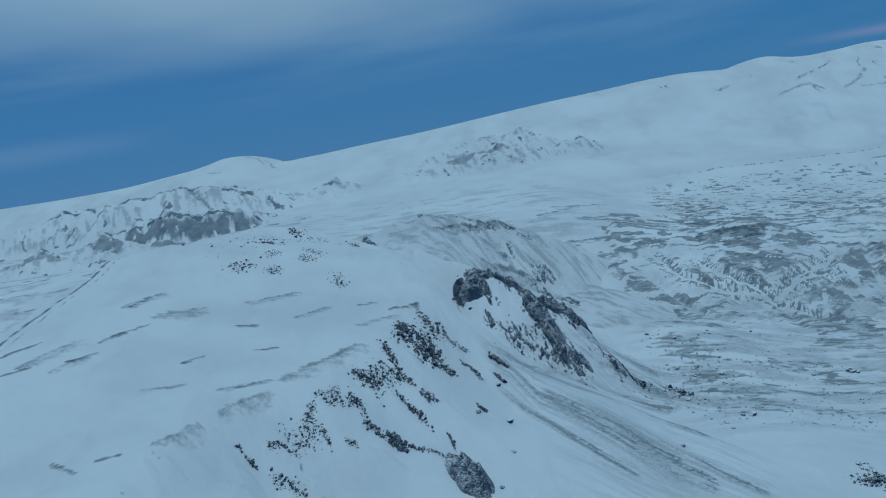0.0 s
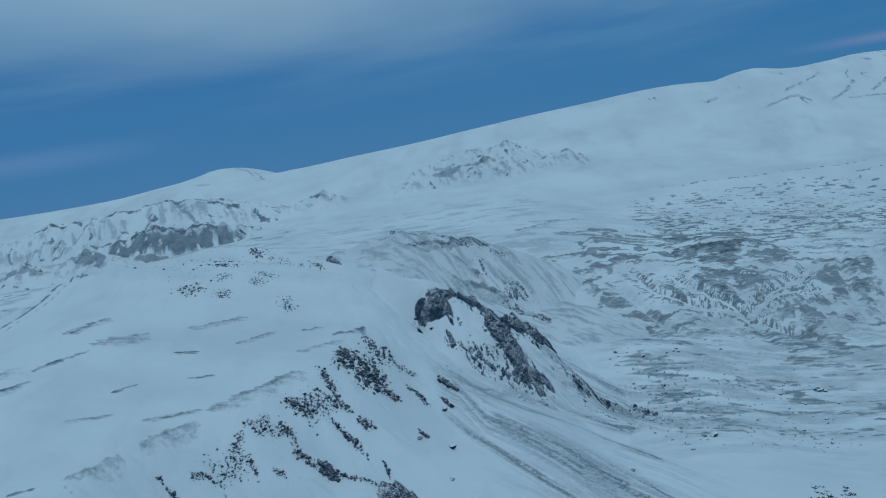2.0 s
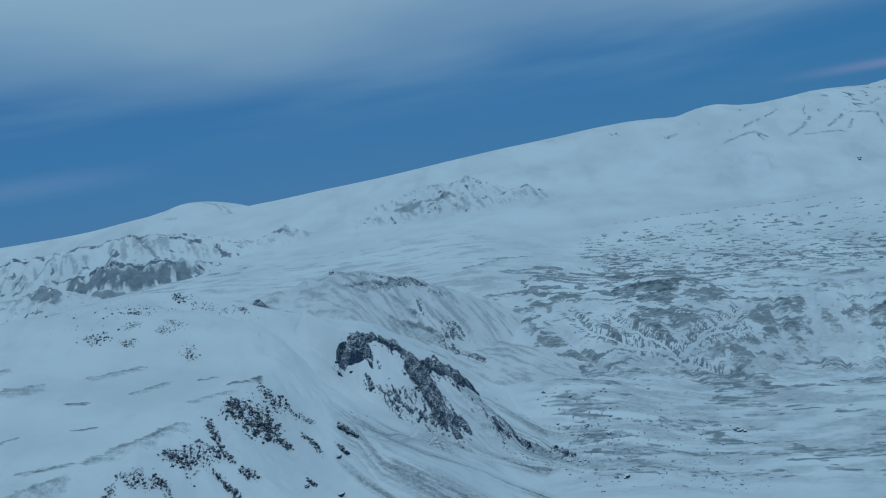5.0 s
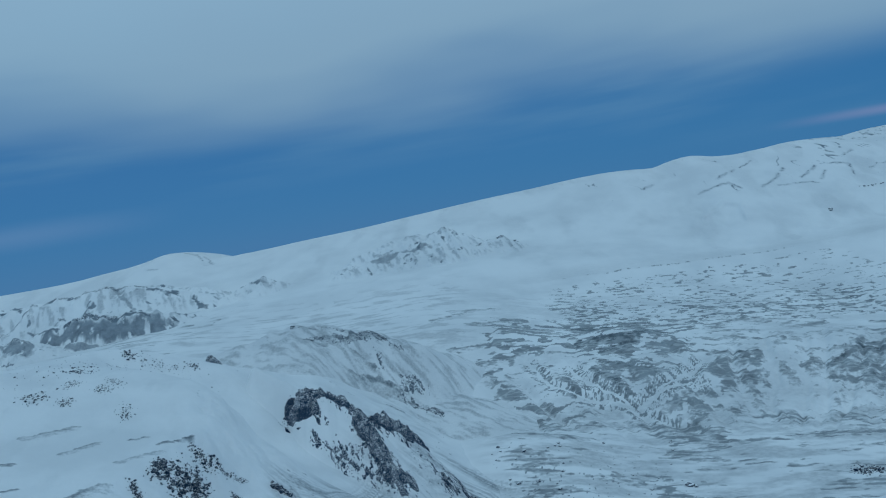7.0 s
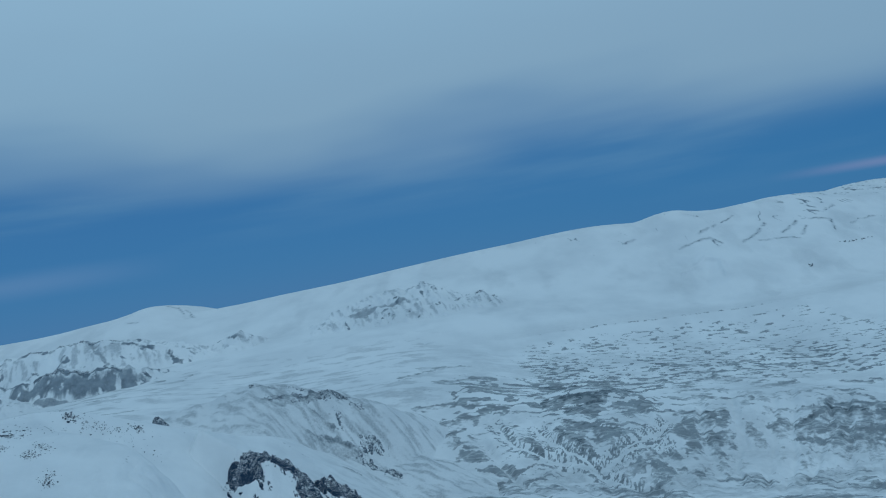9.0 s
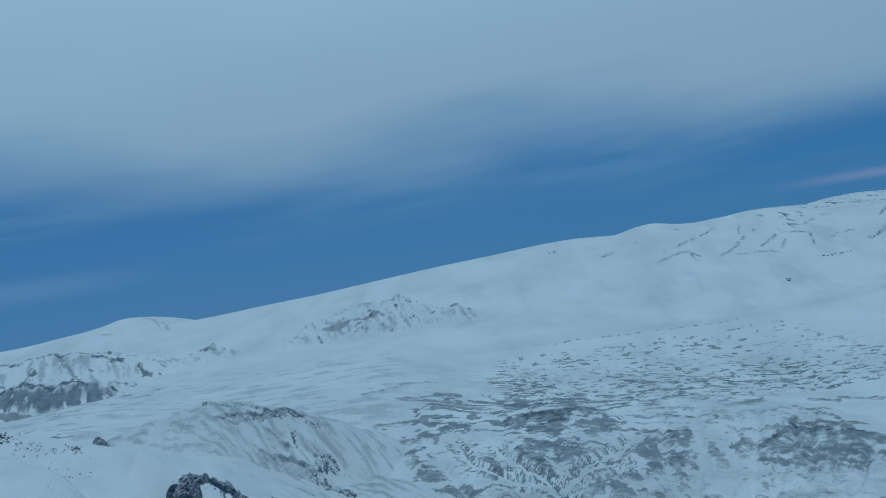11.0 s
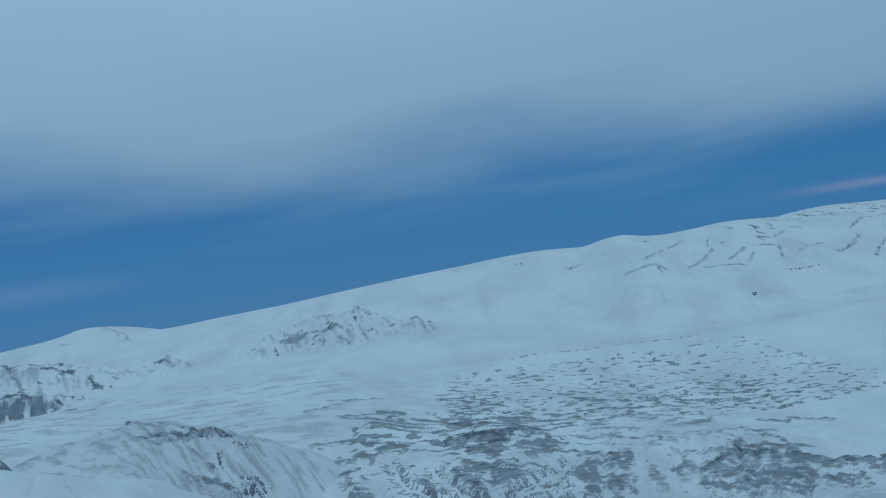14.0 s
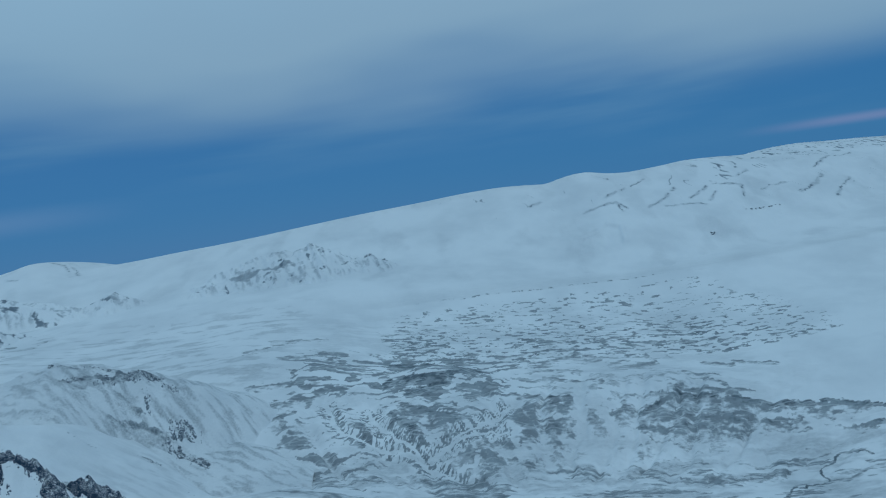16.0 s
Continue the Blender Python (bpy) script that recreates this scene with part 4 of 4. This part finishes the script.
PLATEAU_ROCKS = (
    (((-216, 765), (-210, 780)), 7, 5, 220), (((-202, 841), (-192, 851)), 8, 5, 225), (((-200, 986), (-195, 994)), 6, 7, 230), (((-182, 986), (-150, 1014)), 6, 5, 205), (((-185, 769), (-180, 776)), 5, 4, 207),
    (((-124, 772), (-118, 755)), 6, 4, 210), (((-157, 796), (-150, 800)), 6, 3, 212), (((-138, 1030), (-132, 1036)), 5, 5, 215), (((-191, 800), (-184, 809)), 7, 3, 217), (((-156, 823), (-143, 808)), 7, 3, 219),
)
for line, width, height, seed in PLATEAU_ROCKS:
    scatter("rock_band", line, width * 1.6, 80, 0.35, 0.26 * height, seed, ridge_height, snow_ridge, rock_kinds)

scatter("rock_field", ((-225, 780), (-215, 860), (-195, 940), (-150, 990), (-120, 1005)), 48, 260, 0.35, 1.2, 236, ridge_height, snow_ridge, rock_kinds)

# dark blocks that stand out of the snow
def block(cx, cy, rx, ry, turn, rise, seed, label, material):
    def height(x, y):
        body = np.sqrt(np.clip(dome(x + 0.14 * rx * fbm(x, y, 9, 3, seed=seed + 3), y + 0.14 * rx * fbm(x, y, 9, 3, seed=seed + 4), cx, cy, rx, ry, turn), 0, 1))
        jag = ridged(x, y, 0.8 * rx, 4, 0.6, seed=seed) + 0.4 * perlin(x / (0.5 * rx), y / (0.5 * rx), seed + 9)
        return ridge_height(x, y) - 4 + rise * body * (0.55 + 0.35 * jag + 0.35 * np.round(jag * 4) / 4 + 0.3 * chips(x, y, 6, 0.8, seed + 5))

    reach = 1.15 * max(rx, ry)
    ob = sheet("rock_block", spaced(cx - reach, (cx + reach, 0.6)), spaced(cy - reach, (cy + reach, 0.6)), height, material, keep=lambda x, y, z: z > ridge_height(x, y) - 0.3, smooth=False)
    ob.parent = snow_ridge
    tagged(ob, label)


block(-71, 572, 8, 7, 30, 8, 650, "small dark lava block on the snow slope", crag_mat)
block(-24, 579, 19, 19, 20, 17, 240, "dark lava block dusted with snow", crag_mat)
block(-124, 1084, 14, 11, 0, 14, 620, "rounded grey rock knob half hidden by blown snow", hazed_rock_mat)
block(-36, 1032, 9, 7, -30, 7, 630, "small dark rock tooth in the snow", crag_mat)

# ---- the outcrop ----
rock_outcrop = thing("rock_outcrop", "dark jagged lava outcrop with snow on its flank", "outcrop", 60, 1030, 200)
flank = sheet("snow_flank", spaced(-200, (340, 1.5)), spaced(840, (1260, 1.5)), outcrop_height, slope_mat, ridge_bare, ridge_thin,
              keep=lambda x, y, z: z > np.maximum(ridge_height(x, y), base_height(x, y)) - 3)
flank.parent = rock_outcrop
OUTCROP = (
    (((-13, 1004), (0, 1002), (14, 1006)), 15, 19, 250, 12, 0.2),
    (((69, 1006), (83, 994), (93, 982)), 10, 14, 252, 9, 0.34),
    (((93, 979), (110, 978), (122, 984)), 9, 12, 254, 9, 0.4),
    (((4, 1012), (28, 1018), (46, 1020)), 10, 12, 255, 9, 0.36),
    (((48, 1019), (62, 1020), (76, 1016)), 11, 13, 260, 9, 0.34),
    (((76, 1012), (90, 1003), (101, 988)), 11, 14, 265, 11, 0.32),
    (((100, 988), (108, 976), (114, 968)), 9, 8, 270, 9, 0.45),
    (((86, 1036), (101, 1042), (121, 1047), (136, 1056)), 14, 19, 275, 11, 0.24),
    (((101, 976), (128, 982)), 9, 10, 280, 9, 0.36), (((70, 1002), (85, 993), (95, 985), (98, 975)), 11, 15, 288, 12, 0.28),
)
for line, width, height, seed, size, cut in OUTCROP:
    rubble("rock_band", line, width * 1.35, height * 0.4, seed + 2, lambda x, y: np.maximum(outcrop_height(x, y), ridge_height(x, y)), rock_outcrop, size=5.0, gap=0.75, dense=0.6)
    crag("rock_crest", line, width * 1.05, height * 0.62, seed, lambda x, y: np.maximum(outcrop_height(x, y), ridge_height(x, y)), rock_outcrop, size=size, gap=0.8, cut=cut)
OUTCROP_GROUND = lambda x, y: np.maximum.reduce([outcrop_height(x, y), ridge_height(x, y), plain_height(x, y)])
# the apron of fallen stones below the outcrop, with two knots of larger rock in it
APRON = (
    (((163, 1019), (187, 1048), (205, 1038)), 9, 7, 285, 0.9),
    (((240, 1051), (248, 1038), (252, 1023)), 8, 7, 290, 0.9),
    (((18, 977), (48, 971)), 8, 4, 295, 0.4),
    (((55, 974), (79, 971), (119, 979)), 12, 4, 601, 0.5),
    (((144, 1030), (181, 1051), (221, 1048), (267, 998)), 13, 3, 611, 0.32),
    (((172, 1005), (212, 1002), (231, 999)), 10, 2.5, 615, 0.3),
    (((74, 995), (54, 969)), 8, 3, 621, 0.3),
)
for line, width, height, seed, dense in APRON:
    rubble("rock_band", line, width * 1.4, height, seed, OUTCROP_GROUND, rock_outcrop, size=5, gap=0.8, dense=dense)
    rocks(line, width, round(26 * dense), 0.6, 0.4 * height, seed, OUTCROP_GROUND, rock_outcrop, rock_kinds)
for line, width, height, seed, size, cut in OUTCROP:
    rocks(line, width, 9, 0.8, 0.28 * height, seed + 5, OUTCROP_GROUND, rock_outcrop, rock_kinds)

low_rocks = thing("rock_outcrop", "low cluster of dark lava rocks on the snow plain", "outcrop", 0, 0, 0)
for line, width, height, seed in ((((354, 780), (372, 788), (391, 792)), 13, 7, 501), (((743, 1111), (767, 1117), (783, 1109)), 14, 6, 511)):
    rocks(line, width, 26, 1.2, 0.62 * height, seed, plain_height, low_rocks, rock_kinds)
    scatter("rock_band", line, 1.3 * width, 170, 0.5, 0.36 * height, seed + 2, plain_height, low_rocks, rock_kinds)

# ---- hills ----
HILLS = (
    ("broad hill with a broken rocky brow and blown snow", mid_hill_height, (-420, 320), (1180, 1560), 1.8, (70, 61, 0.05, ())),
    ("gullied snow hill with dark rock ribs", gullied_hill_height, (-260, 640), (2200, 2560), 2.4, (60, 63, 0.22,
     ((((150, 2434), (200, 2446), (240, 2453)), 4, 0.7), (((229, 2455), (276, 2450), (330, 2432)), 3.5, 0.62), (((350, 2426), (391, 2413), (440, 2409)), 6, 0.66),
      (((7, 2382), (60, 2386), (109, 2392), (172, 2388)), 23, 0.55), (((-150, 2374), (-94, 2388), (-40, 2396)), 3.5, 0.62), (((88, 2362), (120, 2366)), 6, 0.55)))),
    ("small snow hill with a rocky face", small_hill_height, (-520, -150), (2260, 2470), 2.4, (50, 65, 0.25, ((((-400, 2402), (-336, 2402), (-290, 2400)), 5, 0.7), (((-345, 2385), (-320, 2380)), 14, 0.55)))),
    ("snow hill with a long dark cliff", cliff_hill_height, (-980, -400), (1860, 2200), 2.0, (60, 67, 0.25,
     ((((-790, 1984), (-700, 1992), (-650, 2002), (-590, 2010), (-525, 2030)), 50, 0.66), (((-800, 2004), (-700, 2018), (-640, 2026), (-560, 2046)), 7, 0.75), (((-740, 1942), (-705, 1936), (-670, 1944)), 28, 0.6)))),
    ("wide snow hill with a rocky brow and ribs", brow_hill_height, (-1400, -380), (2100, 2420), 2.6, (80, 69, 0.42,
     ((((-1090, 2286), (-960, 2276), (-767, 2270), (-690, 2286), (-600, 2306)), 7, 0.75), (((-960, 2278), (-980, 2220), (-1040, 2160)), 5, 0.6), (((-720, 2280), (-690, 2240), (-650, 2200)), 14, 0.55)))),
    ("low snow hill with dark scree", cone_hill_height, (-1120, -640), (1760, 1990), 2.0, (55, 71, 0.4,
     ((((-905, 1898), (-850, 1888), (-825, 1896), (-780, 1890)), 6, 0.7), (((-1010, 1850), (-960, 1870), (-915, 1860)), 5, 0.65), (((-850, 1872), (-790, 1868)), 44, 0.6), (((-990, 1846), (-930, 1846)), 30, 0.55)))),
)
made_hills = []
for label, height, span_x, span_y, gap, (size, seed, much, lines) in HILLS:
    ob = thing("hill", label, "hill", 0, 0, 0)
    # hills beyond 1600 take the ground colours paled for haze
    body = sheet("snow_slope", spaced(span_x[0], (span_x[1], gap)), spaced(span_y[0], (span_y[1], gap)), height, hazed_far_mat if span_y[0] > 1600 else slope_mat,
                 mid_bare if height is mid_hill_height else hill_bare(size, seed, much, lines), mid_thin if height is mid_hill_height else hill_thin, keep=lambda x, y, z: z > plain_height(x, y) - 4)
    body.parent = ob
    made_hills.append(ob)

MID_ROCKS = (
    (((-62, 1350), (-50, 1352)), 7, 5, 401), (((-13, 1358), (20, 1367)), 6, 3.5, 403), (((40, 1364), (66, 1370), (93, 1378)), 8, 5, 405), (((-29, 1329), (26, 1352)), 9, 3.5, 411),
    (((106, 1376), (116, 1377)), 6, 6, 421), (((110, 1335), (143, 1343)), 11, 4, 431), (((104, 1318), (139, 1308), (165, 1297)), 10, 5, 441), (((87, 1263), (103, 1263)), 9, 3, 451), (((75, 1354), (79, 1341)), 8, 3, 455),
)
# rocks here and on the far hills carry haze in their lighter colour
for line, width, height, seed in MID_ROCKS:
    rubble("rock_band", line, width, height, seed, lambda x, y: np.maximum(mid_hill_height(x, y), ridge_height(x, y)), made_hills[0], size=5, gap=1.0, dense=0.85, mat=hazed_rock_mat)
FAR_ROCKS = (
    (1, ((205, 2450), (232, 2454)), 6, 3, gullied_hill_height, 461), (1, ((380, 2412), (440, 2412)), 7, 4, gullied_hill_height, 466),
    (3, ((-740, 2012), (-690, 2022), (-640, 2030)), 10, 5, cliff_hill_height, 471), (4, ((-900, 2276), (-767, 2272), (-640, 2296)), 8, 4, brow_hill_height, 476),
    (5, ((-860, 1888), (-800, 1892)), 8, 4, cone_hill_height, 486),
)
for which, line, width, height, under, seed in FAR_ROCKS:
    rubble("rock_band", line, width, height, seed, under, made_hills[which], size=6, gap=1.4, dense=0.8, mat=hazed_rock_mat)


# ---- boulders ----
def boulder_mesh(seed):
    bm = bmesh.new()
    bmesh.ops.create_icosphere(bm, subdivisions=2, radius=1.0)
    shift = Vector((seed * 7.3, seed * 3.1, seed))
    for v in bm.verts:
        n = v.co.normalized()
        v.co = v.co * (1 + 0.45 * noise.noise(n * 1.1 + shift) + 0.2 * noise.noise(n * 2.7 + shift))
        v.co.z *= 0.75
    me = bpy.data.meshes.new("boulder")
    bm.to_mesh(me)
    bm.free()
    me.materials.append(crag_mat)
    return me


boulder_kinds = [boulder_mesh(k) for k in range(6)]


def boulders(spots):
    """Boulders at rows of x, y, size."""
    gx, gy = np.array([[p[0] for p in spots]], float), np.array([[p[1] for p in spots]], float)
    for k, ((x, y, size), z) in enumerate(zip(spots, land(gx, gy)[0])):
        ob = new("boulder", boulder_kinds[k % 6])
        ob.matrix_world = pose(SCALE * x, SCALE * y, SCALE * float(z) + 0.15 * size, 0, 0, 57 * k) @ Matrix.Diagonal((size, size * 0.85, size * 0.8, 1))
        tagged(ob, "dark lava boulder half sunk in snow", "boulder", "boulders on the snow")


BOULDERS = ((504, 1105, 6), (512, 1101, 3), (319, 1081, 3), (293, 1104, 3), (312, 953, 5), (299, 951, 3), (331, 975, 2.5), (276, 916, 2.5), (448, 1094, 2.5), (264, 1100, 2.5),
            (283, 1166, 3), (246, 1180, 3), (313, 1052, 3), (251, 1007, 3), (10, 722, 3.5), (-11, 664, 2.5), (14, 678, 3.5), (-2, 582, 2), (12, 630, 2), (1400, 2445, 6), (1396, 2436, 5), (177, 757, 2.5))
chance = random.Random(5)
strewn = list(BOULDERS)
strewn += [(chance.uniform(230, 520), chance.uniform(930, 1230), chance.choice((1.2, 1.4, 1.7, 2.2))) for k in range(70)]
strewn += [(chance.uniform(370, 410), chance.uniform(800, 830), chance.choice((1.5, 2.2, 3.2))) for k in range(14)]
strewn += [(1560 + 14 * k + chance.uniform(-4, 4), 2560 + 3 * k, chance.choice((2, 3, 4))) for k in range(9)]
boulders(strewn)
